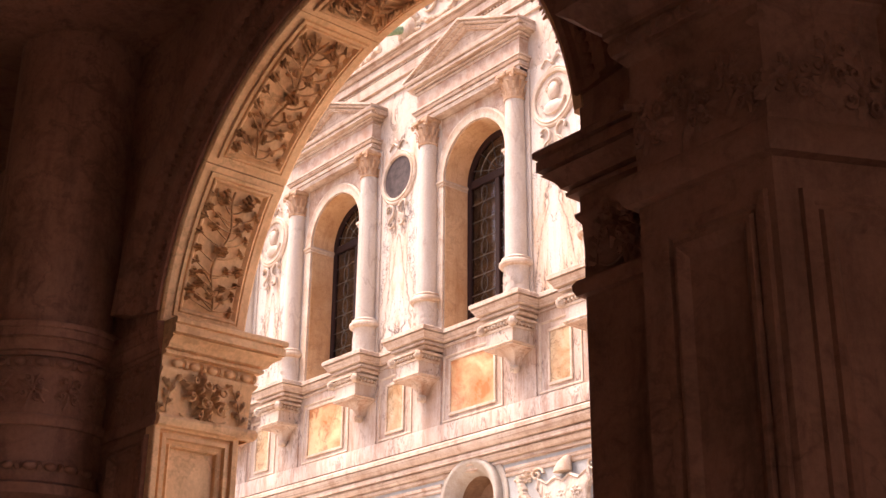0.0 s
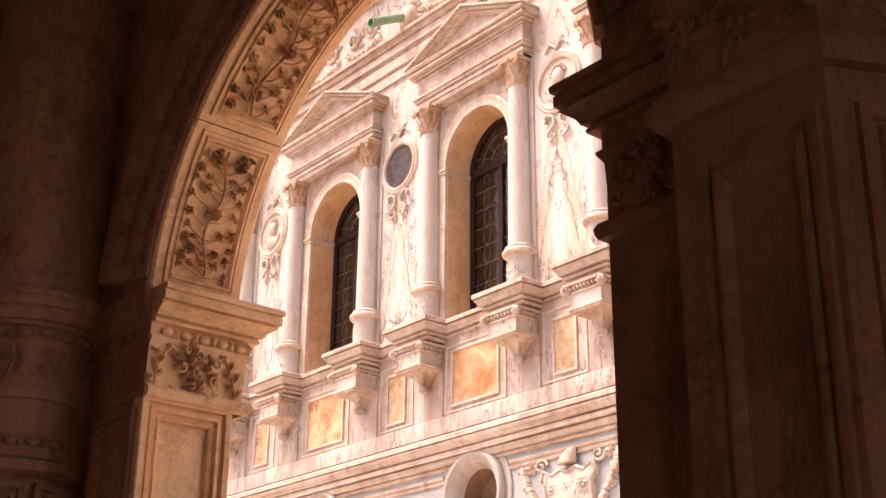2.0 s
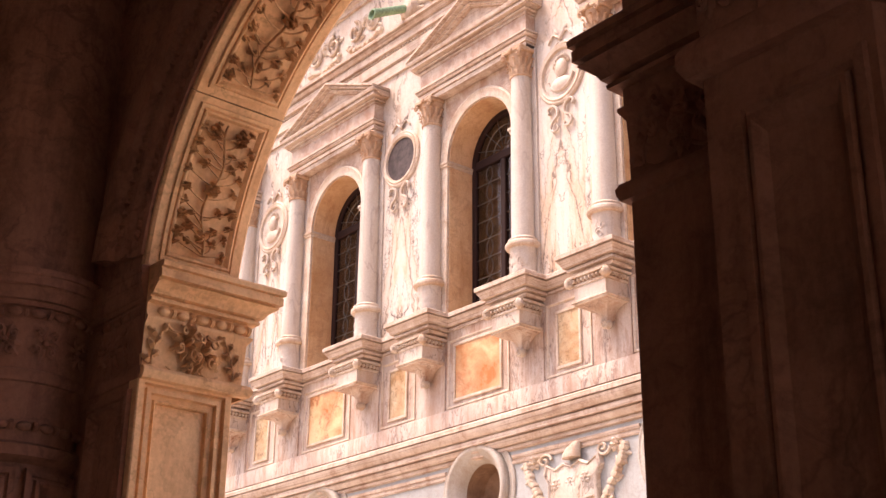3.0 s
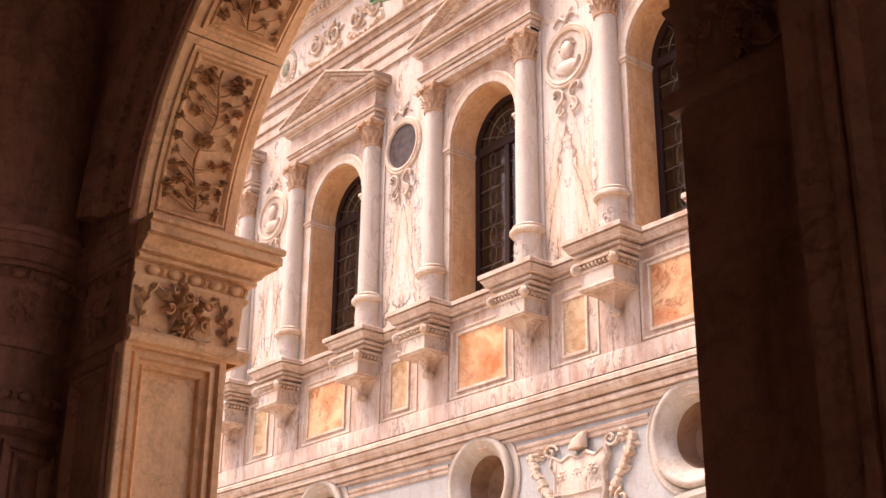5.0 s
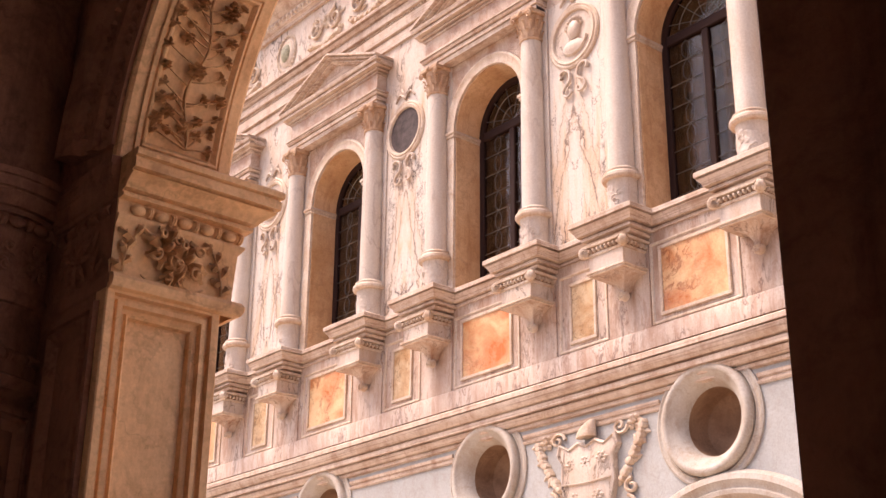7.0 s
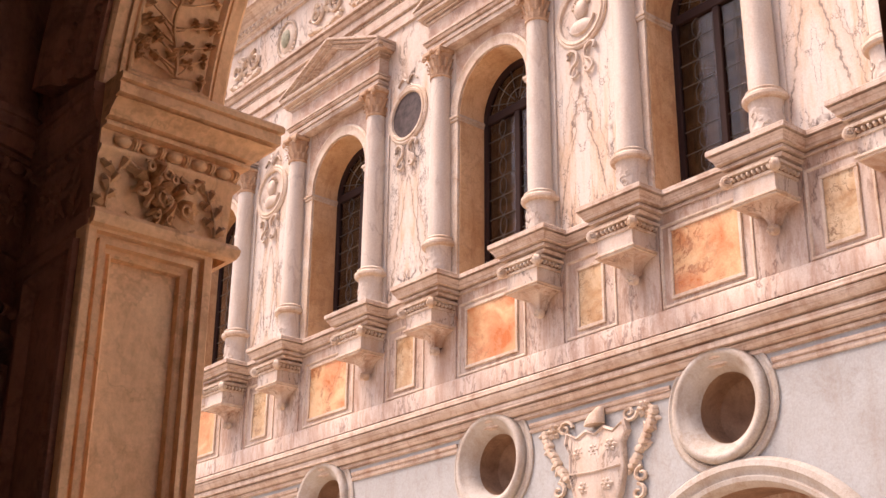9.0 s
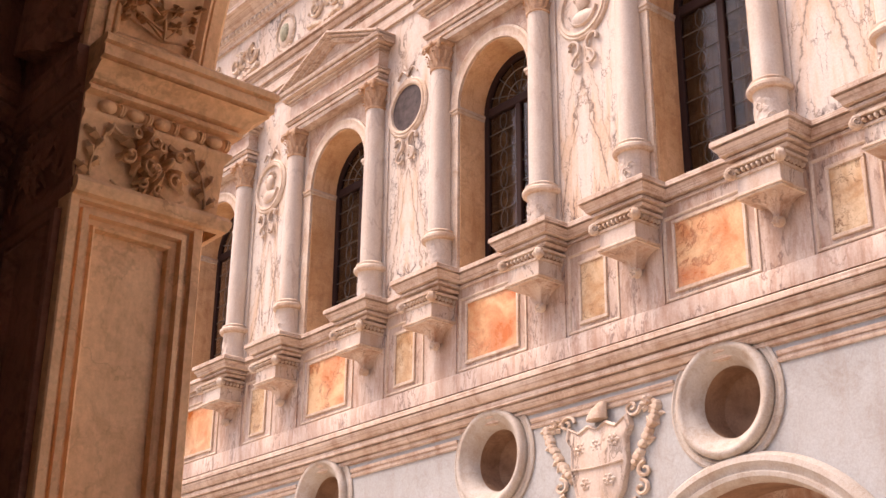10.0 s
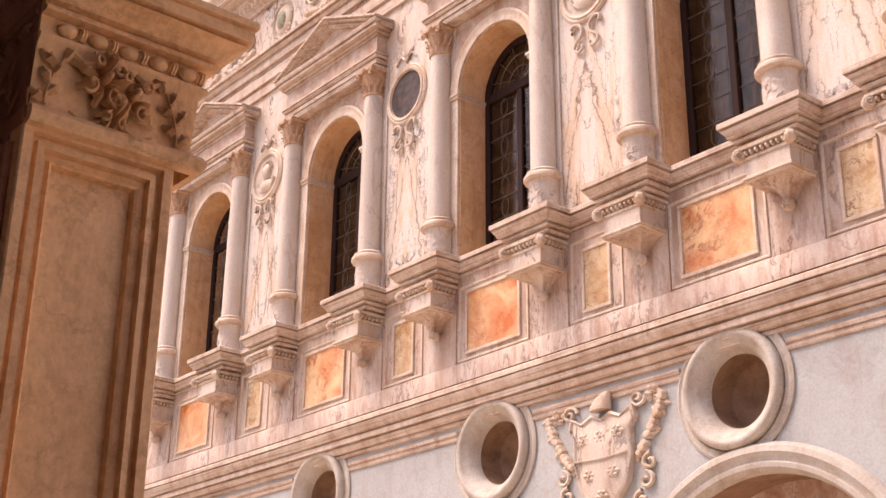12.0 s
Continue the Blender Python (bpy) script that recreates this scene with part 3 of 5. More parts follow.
# ---- corbels under the cornice blocks ----
def corbel(x):
    c = thing("corbel", "cream stone corbel block with scrolled top and hanging pendant", "corbel", "corbels under the columns")
    y0 = 14.58
    part("block", box((x - 0.32, y0, 8.26), (x + 0.32, DADO + 0.02, 8.5), 0.006), WHITE, c)
    bm = bmesh.new()
    moulding(bm, [(x - 0.32, DADO), (x - 0.32, y0), (x + 0.32, y0), (x + 0.32, DADO)], [(0, 8.48), (0.02, 8.485), (0.022, 8.515), (0.004, 8.53), (0.004, 8.60), (0.075, 8.605), (0.08, 8.64), (0.0, 8.645)])
    slab(bm, (x - 0.34, y0 - 0.02, 8.6), (x + 0.34, DADO, 8.642))
    part("bed_moulding", bm, CREAM, c)
    # Dark ground strip paints the shade between the eggs.
    part("egg_ground", box((x - 0.33, y0 - 0.012, 8.528), (x + 0.33, DADO, 8.598)), RECESS, c, "hollow behind the eggs, coloured as shade", smooth=False)
    bm = bmesh.new()
    for k in range(8):
        boss(bm, wall_face(x - 0.266 + 0.076 * k, y0 - 0.012, 8.562), 0, 0, 0.024, 0.06, 7, 1.45)
    for k in range(6):
        boss(bm, lambda u, v, h: (x + 0.33 + h, y0 + u, v), 0.05 + 0.076 * k, 8.562, 0.024, 0.06, 7, 1.45)
    part("egg_band", bm, CREAM, c)
    for s in (-1, 1):
        # Volutes set on the diagonal of the front corners.
        bm = bmesh.new()
        r = math.sqrt(0.5)
        face = lambda u, v, h, s=s: (x + s * (0.33 + r * u) - r * h, y0 - 0.01 - r * u - s * r * h, 8.548 + v)  # noqa: E731
        rows = []
        for h in (-0.045, -0.032, 0.032, 0.045):
            f = 0.078 if abs(h) < 0.04 else 0.066
            rows.append([bm.verts.new(face(0.055 + f * math.cos(2 * math.pi * k / 18), f * math.sin(2 * math.pi * k / 18), h)) for k in range(18)])
        for ra, rb in zip(rows, rows[1:]):
            for k in range(18):
                bm.faces.new((ra[k], ra[(k + 1) % 18], rb[(k + 1) % 18], rb[k]))
        bm.faces.new(rows[0])
        bm.faces.new(rows[-1])
        for q in (-1, 1):
            scroll(bm, lambda u, v, h, q=q: face(u, v, q * (0.043 + h)), 0.055, 0.0, 0.062, 1.7, math.pi / 2, 1, 0.012, 0.012, 20)
        part("volute", bm, CREAM, c)
    # Lower lip and the hollow bracket that gathers to a hanging stem.
    bm = bmesh.new()
    slab(bm, (x - 0.355, y0 - 0.035, 8.232), (x + 0.355, DADO, 8.268), 0.008)
    slab(bm, (x - 0.335, y0 - 0.015, 8.205), (x + 0.335, DADO, 8.234), 0.006)
    part("lip", bm, CREAM, c)
    bm = bmesh.new()
    rows = []
    stem = DADO - 0.13
    for t in range(10):
        a = math.pi / 2 * t / 9
        g = 1 - math.sin(a)
        z = 8.206 - 0.235 * (1 - math.cos(a))
        hw = 0.045 + 0.28 * g
        yf = stem - 0.045 - (stem - 0.045 - y0) * g
        yb = DADO + 0.005 if t < 9 else stem + 0.05
        rows.append([bm.verts.new(p) for p in ((x - hw, yb, z), (x - hw, yf, z), (x, yf - 0.012 * (1 - g), z), (x + hw, yf, z), (x + hw, yb, z))])
    for ra, rb in zip(rows, rows[1:]):
        for j in range(4):
            bm.faces.new((ra[j], ra[j + 1], rb[j + 1], rb[j]))
    bm.faces.new(rows[-1])
    part("bracket", bm, STAINED, c)
    bm = bmesh.new()
    bmesh.ops.create_uvsphere(bm, u_segments=12, v_segments=8, radius=0.075, matrix=Matrix.Translation((x, DADO - 0.13, 7.93)))
    for k in range(6):
        leaf(bm, wall_face(x, DADO - 0.185, 7.92), 0, 0, k * 1.05, 0.08, 0.06, 0.04, 1)
    part("pendant", bm, CREAM, c)
    return c


for x in COLS:
    corbel(x)


# ---- pediments ----
def pediment(x):
    d = thing("pediment", "cream stone window pediment with carved frieze", "pediment", "pediments of the facade")
    half, y0 = 1.43, 14.9
    path = [(x - half, WIN), (x - half, y0), (x + half, y0), (x + half, WIN)]
    bm = moulding(bmesh.new(), path, [(-0.3, 13.17), (0, 13.17), (0, 13.245), (-0.025, 13.25), (-0.025, 13.262), (0.022, 13.268), (0.022, 13.335), (-0.005, 13.34), (-0.005, 13.352), (0.045, 13.358), (0.07, 13.40), (0.04, 13.405), (0.04, 13.415), (0.08, 13.42), (0.08, 13.455), (-0.3, 13.455)])
    slab(bm, (x - half, y0, 13.165), (x + half, WIN, 13.22))
    part("architrave", bm, LEDGE, d)
    bm = box((x - half, y0, 13.45), (x + half, WIN, 13.78))
    part("frieze", bm, MOTTLED, d, "mottled brown marble", smooth=False)
    bm = bmesh.new()
    top = [(-0.3, 13.78), (0.02, 13.78), (0.03, 13.81), (-0.005, 13.815), (-0.005, 13.83), (0.06, 13.84), (0.07, 13.87), (0.035, 13.875), (0.035, 13.89), (0.15, 13.895), (0.15, 13.945), (0.12, 13.95), (0.12, 13.96), (0.18, 13.97), (0.2, 14.01), (0.2, 14.03), (-0.3, 14.03)]
    moulding(bm, path, top)
    part("cornice", bm, LEDGE, d)
    # Raking cornices and the tympanum between them.
    rise, run = 0.66, half + 0.2
    for s in (-1, 1):
        bm = bmesh.new()
        rows = []
        prof = [(0.0, -0.13), (0.03, -0.13), (0.035, -0.11), (0.075, -0.10), (0.08, -0.07), (0.05, -0.067), (0.05, -0.055), (0.15, -0.05), (0.16, -0.02), (0.13, -0.017), (0.13, -0.005), (0.22, 0.0), (0.22, 0.04), (0.0, 0.06)]
        for t in (0, 1):
            px = x + s * run * (1 - t)
            pz = 14.03 + rise * t
            rows.append([bm.verts.new((px, y0 - o if o else WIN, pz + u)) for o, u in prof])
        for j in range(len(prof)):
            k = (j + 1) % len(prof)
            bm.faces.new((rows[0][j], rows[0][k], rows[1][k], rows[1][j]))
        bm.faces.new(rows[0])
        part("raking_cornice", bm, LEDGE, d)
    part("tympanum", plate([(x - run + 0.2, 14.02), (x + run - 0.2, 14.02), (x, 14.02 + rise * 0.9)], [], y0 + 0.04, WIN + 0.01), LEDGE, d, smooth=False)
    return d


for x in CENTRES:
    pediment(x)


# ---- inlaid panels of the band ----
def inlay(name, label, x0, x1, z0, z1, material, group):
    d = thing(name, label, "marble panel", group)
    y = DADO
    part("slab", box((x0, y - 0.012, z0), (x1, y + 0.01, z1)), material, d, smooth=False)
    bm = bmesh.new()
    for lo, hi in (((x0 - 0.05, z0 - 0.05), (x1 + 0.05, z0)), ((x0 - 0.05, z1), (x1 + 0.05, z1 + 0.05)), ((x0 - 0.05, z0), (x0, z1)), ((x1, z0), (x1 + 0.05, z1))):
        slab(bm, (lo[0], y - 0.035, lo[1]), (hi[0], y + 0.01, hi[1]), 0.008)
    part("border", bm, CREAM, d)
    return d


for x in CENTRES:
    inlay("orange_panel", "veined orange marble panel in a cream stone border", x - 0.55, x + 0.55, 7.58, 8.47, ORANGE, "orange panels")
for x in GAPS:
    inlay("yellow_panel", "mottled yellow marble panel in a cream stone border", x - 0.22, x + 0.22, 7.58, 8.40, YELLOW, "yellow panels")


# ---- roundels ----
def roundel(x, z, material, label, r=0.42):
    d = thing("roundel", label, "roundel", "roundels of the facade")
    part("disc", plate(arc(x, z, r, 0, 360, 36)[:-1], [], WIN - 0.02, WIN + 0.01), material, d, smooth=False)
    bm = ring_moulding(bmesh.new(), x, z, [(r + 0.13, WIN), (r + 0.13, WIN - 0.03), (r + 0.1, WIN - 0.055), (r + 0.07, WIN - 0.045), (r + 0.05, WIN - 0.07), (r + 0.01, WIN - 0.06), (r - 0.01, WIN - 0.015), (r - 0.01, WIN)], n=44)
    part("ring", bm, CREAM, d)
    return d


roundel(-18.49, 12.47, PORPHYRY, "dark porphyry roundel in a cream moulded ring")
for x in (-22.89, -14.206, -10.071):
    roundel(x, 12.47, WHITE, "white marble roundel with worn relief in a moulded ring")


# ---- round openings ----
for x in OCULI:
    d = thing("oculus", "round cream stone opening with a deep rounded rim", "oculus", "oculi of the lower wall")
    prof = [(0.73, LOW + 0.005)] + [(0.665 + 0.065 * math.cos(radians(g)), LOW - 0.07 - 0.075 * math.sin(radians(g))) for g in range(0, 141, 14)] + [(0.60, LOW - 0.10), (0.565, LOW - 0.075), (0.525, LOW - 0.035), (0.49, LOW + 0.015), (0.463, LOW + 0.07), (0.446, LOW + 0.12), (0.48, LOW + 0.13)]
    part("rim", ring_moulding(bmesh.new(), x, 6.0, prof, n=48), BLEACHED, d)
    # The brown of this hollow carries the shade inside the opening.
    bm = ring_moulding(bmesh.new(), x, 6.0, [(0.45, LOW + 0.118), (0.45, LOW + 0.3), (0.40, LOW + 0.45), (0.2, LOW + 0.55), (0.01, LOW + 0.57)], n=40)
    part("recess", bm, RECESS, d, "brown hollow, coloured as shade")
    bm = ring_moulding(bmesh.new(), x, 6.0, [(0.86, LOW), (0.86, LOW - 0.03), (0.83, LOW - 0.045), (0.81, LOW - 0.03), (0.78, LOW - 0.03), (0.76, LOW - 0.05), (0.74, LOW - 0.03), (0.74, LOW)], n=48)
    part("outer_ring", bm, BLEACHED, d)
for x in PORTALS:
    d = thing("portal_arch", "cream stone moulded arch over a doorway", "arch", "portal arches")
    prof = [(2.2, LOW), (2.2, LOW - 0.05), (2.15, LOW - 0.12), (2.08, LOW - 0.13), (2.03, LOW - 0.08), (1.98, LOW - 0.07), (1.96, LOW - 0.1), (1.91, LOW - 0.09), (1.87, LOW - 0.02), (1.855, LOW + 0.08), (1.90, LOW + 0.10)]
    part("archivolt", ring_moulding(bmesh.new(), x, 3.1, prof, 0, 180, 48), BLEACHED, d)
    # Lining and lunette are coloured dark for the shade of the deep arch.
    part("arch_lining", ring_moulding(bmesh.new(), x, 3.1, [(1.90, LOW + 0.09), (1.875, LOW + 0.09), (1.875, LOW + 0.7), (1.90, LOW + 0.7)], 0, 180, 48), RECESS, d, "stone arch lining in a shade-dark brown")
    part("lunette", plate([(x - 1.88, 2.0), (x + 1.88, 2.0)] + arc(x, 3.1, 1.88, 0, 180, 30), [], LOW + 0.68, LOW + 0.74), MOTTLED, d, "brown marble lunette, its tone darkened as in shade", smooth=False)



# ---- near arch ----
def rect_moulding(bm, face, u0, u1, v0, v1, profile):
    """A profile of (inset, height) run round a rectangle of a face, mitred."""
    rows = [[bm.verts.new(face(u, v, h)) for u, v in ((u0 + i, v0 + i), (u1 - i, v0 + i), (u1 - i, v1 - i), (u0 + i, v1 - i))] for i, h in profile]
    for ra, rb in zip(rows, rows[1:]):
        for k in range(4):
            bm.faces.new((ra[k], ra[(k + 1) % 4], rb[(k + 1) % 4], rb[k]))
    return rows


FRAME = [(0.0, 0.0), (0.004, 0.022), (0.03, 0.024), (0.036, 0.008), (0.044, 0.008), (0.05, 0.03), (0.062, 0.034), (0.07, 0.026), (0.082, 0.01), (0.092, -0.004)]


def rise(v):
    """Height on the capitals of the arcade piers from the height on their drawn profile."""
    return 3.775 + 1.15 * (v - 3.635)


cap = [(0, 3.635), (0.025, 3.64), (0.034, 3.655), (0.036, 3.672), (0.025, 3.688), (-0.006, 3.694), (0.004, 3.87), (0.02, 3.89), (0.024, 3.897), (0.024, 3.905), (0.008, 3.908), (0.008, 3.962), (0.044, 3.965), (0.046, 3.977), (0.03, 3.98), (0.03, 3.988), (0.058, 3.992), (0.07, 4.01), (0.095, 4.028), (0.112, 4.036), (0.095, 4.039), (0.095, 4.046), (0.122, 4.05), (0.122, 4.083), (0.112, 4.086), (0.112, 4.092), (0.131, 4.095), (0.133, 4.113), (0.125, 4.122), (-0.12, 4.125)]
cap = [(1.05 * o, rise(z)) for o, z in cap]
low_cap = [(0.9 * o, z - 0.15) for o, z in cap]
tall_cap = [(0, 3.60), (0.03, 3.605), (0.045, 3.63), (0.045, 3.665), (0.03, 3.69), (0.0, 3.70), (0.01, 4.02), (0.03, 4.04), (0.03, 4.05), (0.045, 4.055), (0.052, 4.08), (0.045, 4.105), (0.06, 4.11), (0.06, 4.13), (0.09, 4.15), (0.12, 4.18), (0.16, 4.20), (0.165, 4.26), (0.175, 4.29), (0.16, 4.31), (-0.2, 4.32)]
tall_cap = [(1.05 * o, rise(z) - 0.05) for o, z in tall_cap]


def beads(bm, face, u0, u1, v, h, step=0.105):
    """Bead and reel: long beads with pairs of thin reels between them."""
    n = max(1, round((u1 - u0) / step))
    d = (u1 - u0) / n
    for k in range(n):
        u = u0 + (k + 0.5) * d
        rows = []
        for t in range(7):
            a = math.pi * t / 6
            rows.append([bm.verts.new(face(u - 0.32 * d * math.cos(a), v + 0.021 * math.sin(a) * math.cos(q), h + 0.024 * math.sin(a) * math.sin(q))) for q in (math.pi * (j / 6) for j in range(7))])
        for ra, rb in zip(rows, rows[1:]):
            for j in range(6):
                bm.faces.new((ra[j], ra[j + 1], rb[j + 1], rb[j]))
        for off in (0.43, 0.52):
            tube(bm, face, [(u + off * d, v - 0.02, h), (u + off * d, v - 0.012, h + 0.014), (u + off * d, v, h + 0.02), (u + off * d, v + 0.012, h + 0.014), (u + off * d, v + 0.02, h)], 0.006, 5, 1)


def cluster(bm, face, u, v, size, rnd, height):
    """A clump of crossing acanthus leaves round a deep centre."""
    for k in range(7):
        a = 2 * math.pi * k / 7 + rnd.uniform(-0.3, 0.3)
        leaf(bm, face, u + 0.1 * size * math.cos(a), v + 0.1 * size * math.sin(a), a, size * rnd.uniform(0.7, 1.05), size * 0.42, height * rnd.uniform(0.7, 1.1), 3)
    for k in range(4):
        a = 2 * math.pi * k / 4 + 0.6
        scroll(bm, face, u + 0.55 * size * math.cos(a), v + 0.55 * size * math.sin(a), 0.24 * size, 1.2, a, (-1) ** k, 0.07 * size, height, 14)
    boss(bm, face, u, v, 0.18 * size, height * 1.3)


def capital_carving(bm, face, width, rnd):
    """Leaf mask in the middle, half palmettes at both ends; v runs from 3.70 to 3.92."""
    mid = width / 2
    cluster(bm, face, mid - 0.05, 3.815, 0.10, rnd, 0.075)
    cluster(bm, face, mid + 0.045, 3.79, 0.10, rnd, 0.08)
    cluster(bm, face, mid, 3.735, 0.065, rnd, 0.06)
    for s in (-1, 1):
        tube(bm, face, [(mid + s * (0.06 + 0.1 * t), 3.865 - 0.02 * math.sin(t * 3) + 0.015 * t, 0.02) for t in (i / 8 for i in range(9))], 0.011)
        tube(bm, face, [(mid + s * (0.03 + 0.11 * t), 3.705 - 0.02 * math.sin(t * 3.1), 0.01) for t in (i / 8 for i in range(9))], 0.007)
        e = mid + s * (mid - 0.03)
        tube(bm, face, [(e - s * (0.01 + 0.05 * t * t), 3.70 + 0.15 * t, 0.012) for t in (k / 8 for k in range(9))], 0.007)
        for k in range(6):
            t = k / 5
            u, v = e - s * (0.01 + 0.05 * t * t), 3.705 + 0.14 * t
            turn = 0.9 if k % 2 else -0.8
            leaf(bm, face, u, v, math.pi / 2 + s * turn + rnd.uniform(-0.4, 0.4), rnd.uniform(0.05, 0.075), 0.04, 0.035, 3)


def foliage(bm, face, width, height, rnd, turned=False):
    """A rose bush in deep relief: a winding main stem, a rose at the middle, side shoots that end in roses, buds and trefoil leaves. The centre is at 0, 0."""
    w, h = width / 2, height / 2
    bend = lambda v: 0.16 * w * math.sin(5.0 * v / h + (1.5 if turned else 0))  # noqa: E731
    tube(bm, face, [(bend(v), v, 0.016) for v in (-h + 2 * h * i / 30 for i in range(31))], 0.0065, 6, 0.7)
    rows = 9
    for i in range(rows):
        v = h * (-0.92 + 1.84 * i / (rows - 1))
        for s in (-1, 1):
            for reach in (0.42, 0.86):
                u1 = s * w * (reach + rnd.uniform(-0.09, 0.09))
                v1 = max(-0.95 * h, min(0.95 * h, v + h * rnd.uniform(-0.05, 0.05) + (0.1 * h if reach < 0.5 else 0)))
                if abs(u1) < 0.5 * w and abs(v1) < 0.2 * h:
                    continue
                v0 = max(-h, v1 - 0.16 * h)
                u0 = bend(v0)
                tube(bm, face, [(u0 + (u1 - u0) * q, v0 + (v1 - v0) * q ** 1.8, 0.011 + 0.014 * math.sin(3 * q)) for q in (k / 8 for k in range(9))], 0.0045, 5, 0.75)
                pick = rnd.random()
                if pick < 0.38:
                    flower(bm, face, u1, v1, w * rnd.uniform(0.17, 0.23), 0.036, 5, rnd.uniform(0, 1))
                elif pick < 0.85:
                    aim = math.atan2(v1 - v0, u1 - u0)
                    for turn in (-1.3, 0.0, 1.3):
                        leaf(bm, face, u1, v1, aim + turn + rnd.uniform(-0.3, 0.3), w * rnd.uniform(0.17, 0.25), 0.15 * w, rnd.uniform(0.022, 0.034), 2)
                    boss(bm, face, u1, v1, 0.055 * w, 0.04, 7)
                else:
                    for k in range(4):
                        boss(bm, face, u1 + w * rnd.uniform(-0.09, 0.09), v1 + w * rnd.uniform(-0.09, 0.09), 0.06 * w, rnd.uniform(0.022, 0.036), 7)
    flower(bm, face, bend(0.0), 0.0, 0.27 * w, 0.05, 7)
    for s in (-1, 1):
        flower(bm, face, s * 0.45 * w, 0.84 * h, 0.27 * w, 0.045, 6, 0.4)
        for k in range(3):
            leaf(bm, face, s * 0.12 * w, -0.72 * h, math.pi / 2 + s * (0.9 + 0.7 * k), 0.3 * w, 0.2 * w, 0.034, 3)


arch = thing("stone_arch", "warm limestone arch soffit with carved foliage panels", "arch")
JOINTS = (174.0, 141.0, 103.0, 77.0, 39.0, 6.0)
for k, (a, b) in enumerate(zip(JOINTS, JOINTS[1:])):
    a, b = a - 0.12, b + 0.12
    n = 14
    bm = bmesh.new()
    rows = []
    for i in range(n + 1):
        g = radians(a + (b - a) * i / n)
        c, s = math.cos(g), math.sin(g)
        rows.append([bm.verts.new((ARCH_X + r * c, y, ARCH_Z + r * s)) for r, y in ((ARCH_R + 0.05, NEAR - 0.012), (ARCH_R + 0.012, NEAR - 0.012), (ARCH_R, NEAR), (ARCH_R, FAR + 0.0), (ARCH_R + 0.014, FAR + 0.014), (ARCH_R + 0.05, FAR + 0.014))])
    for ra, rb in zip(rows, rows[1:]):
        for j in range(6):
            bm.faces.new((ra[j], ra[(j + 1) % 6], rb[(j + 1) % 6], rb[j]))
    bm.faces.new(rows[0])
    bm.faces.new(rows[-1])
    voussoir = part("voussoir", bm, PIER, arch)
    length = radians(a - b) * ARCH_R
    mid_angle = radians((a + b) / 2)
    y_mid = (NEAR + FAR) / 2 + 0.005

    def soffit(u, v, h, g0=mid_angle, y0=y_mid):
        g = g0 - v / ARCH_R
        return ARCH_X + (ARCH_R - h) * math.cos(g), y0 + u, ARCH_Z + (ARCH_R - h) * math.sin(g)

    # The frame is cut into short lengths so that it bends with the soffit.
    bm = bmesh.new()
    hw, hl = 0.205, length / 2 - 0.035
    steps = 16
    ring = [(-hw, -hl + 2 * hl * i / steps, -1, 0) for i in range(steps + 1)] + [(hw, hl - 2 * hl * i / steps, 1, 0) for i in range(steps + 1)]
    rows = []
    for inset, h in FRAME:
        f = 0.62
        row = []
        for u, v, s, _ in ring:
            uu = u - s * inset * f
            vv = max(-hl + inset * f, min(hl - inset * f, v))
            row.append(bm.verts.new(soffit(uu, vv, h * 0.6 + 0.002)))
        rows.append(row)
    for ra, rb in zip(rows, rows[1:]):
        for i in range(len(ring)):
            j = (i + 1) % len(ring)
            bm.faces.new((ra[i], ra[j], rb[j], rb[i]))
    part("panel_frame", bm, PIER, voussoir)
    bm = bmesh.new()
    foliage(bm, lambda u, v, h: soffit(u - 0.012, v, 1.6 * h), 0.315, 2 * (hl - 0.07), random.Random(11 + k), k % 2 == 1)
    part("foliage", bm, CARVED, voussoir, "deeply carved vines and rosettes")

# Archivolt on the shaded face, in the shade-toned stone.
bm = bmesh.new()
prof = [(1.51, NEAR), (1.51, NEAR - 0.03), (1.54, NEAR - 0.035), (1.56, NEAR - 0.02), (1.64, NEAR - 0.025), (1.66, NEAR - 0.05), (1.70, NEAR - 0.055), (1.72, NEAR - 0.035), (1.78, NEAR - 0.04), (1.80, NEAR - 0.08), (1.87, NEAR - 0.10), (1.92, NEAR - 0.10), (1.93, NEAR)]
prof = [(r + 0.07, y) for r, y in prof]
ring_moulding(bm, ARCH_X, ARCH_Z, prof, 8, 172, 60)
archivolt = part("archivolt", bm, GLOOM, arch)
bm = bmesh.new()
for i in range(90):
    g = radians(10 + 160 * i / 89)
    face = lambda u, v, h, g=g: (ARCH_X + (1.67 + v) * math.cos(g) - u * math.sin(g), NEAR - 0.022 - h, ARCH_Z + (1.67 + v) * math.sin(g) + u * math.cos(g))  # noqa: E731
    boss(bm, face, 0, 0, 0.026, 0.02, 6)
    face2 = lambda u, v, h, g=g: (ARCH_X + (1.82 + v) * math.cos(g) - u * math.sin(g), NEAR - 0.038 - h, ARCH_Z + (1.82 + v) * math.sin(g) + u * math.cos(g))  # noqa: E731
    leaf(bm, face2, 0, -0.03, math.pi / 2, 0.07, 0.05, 0.025, 1)
part("archivolt_carving", bm, GLOOM, archivolt)

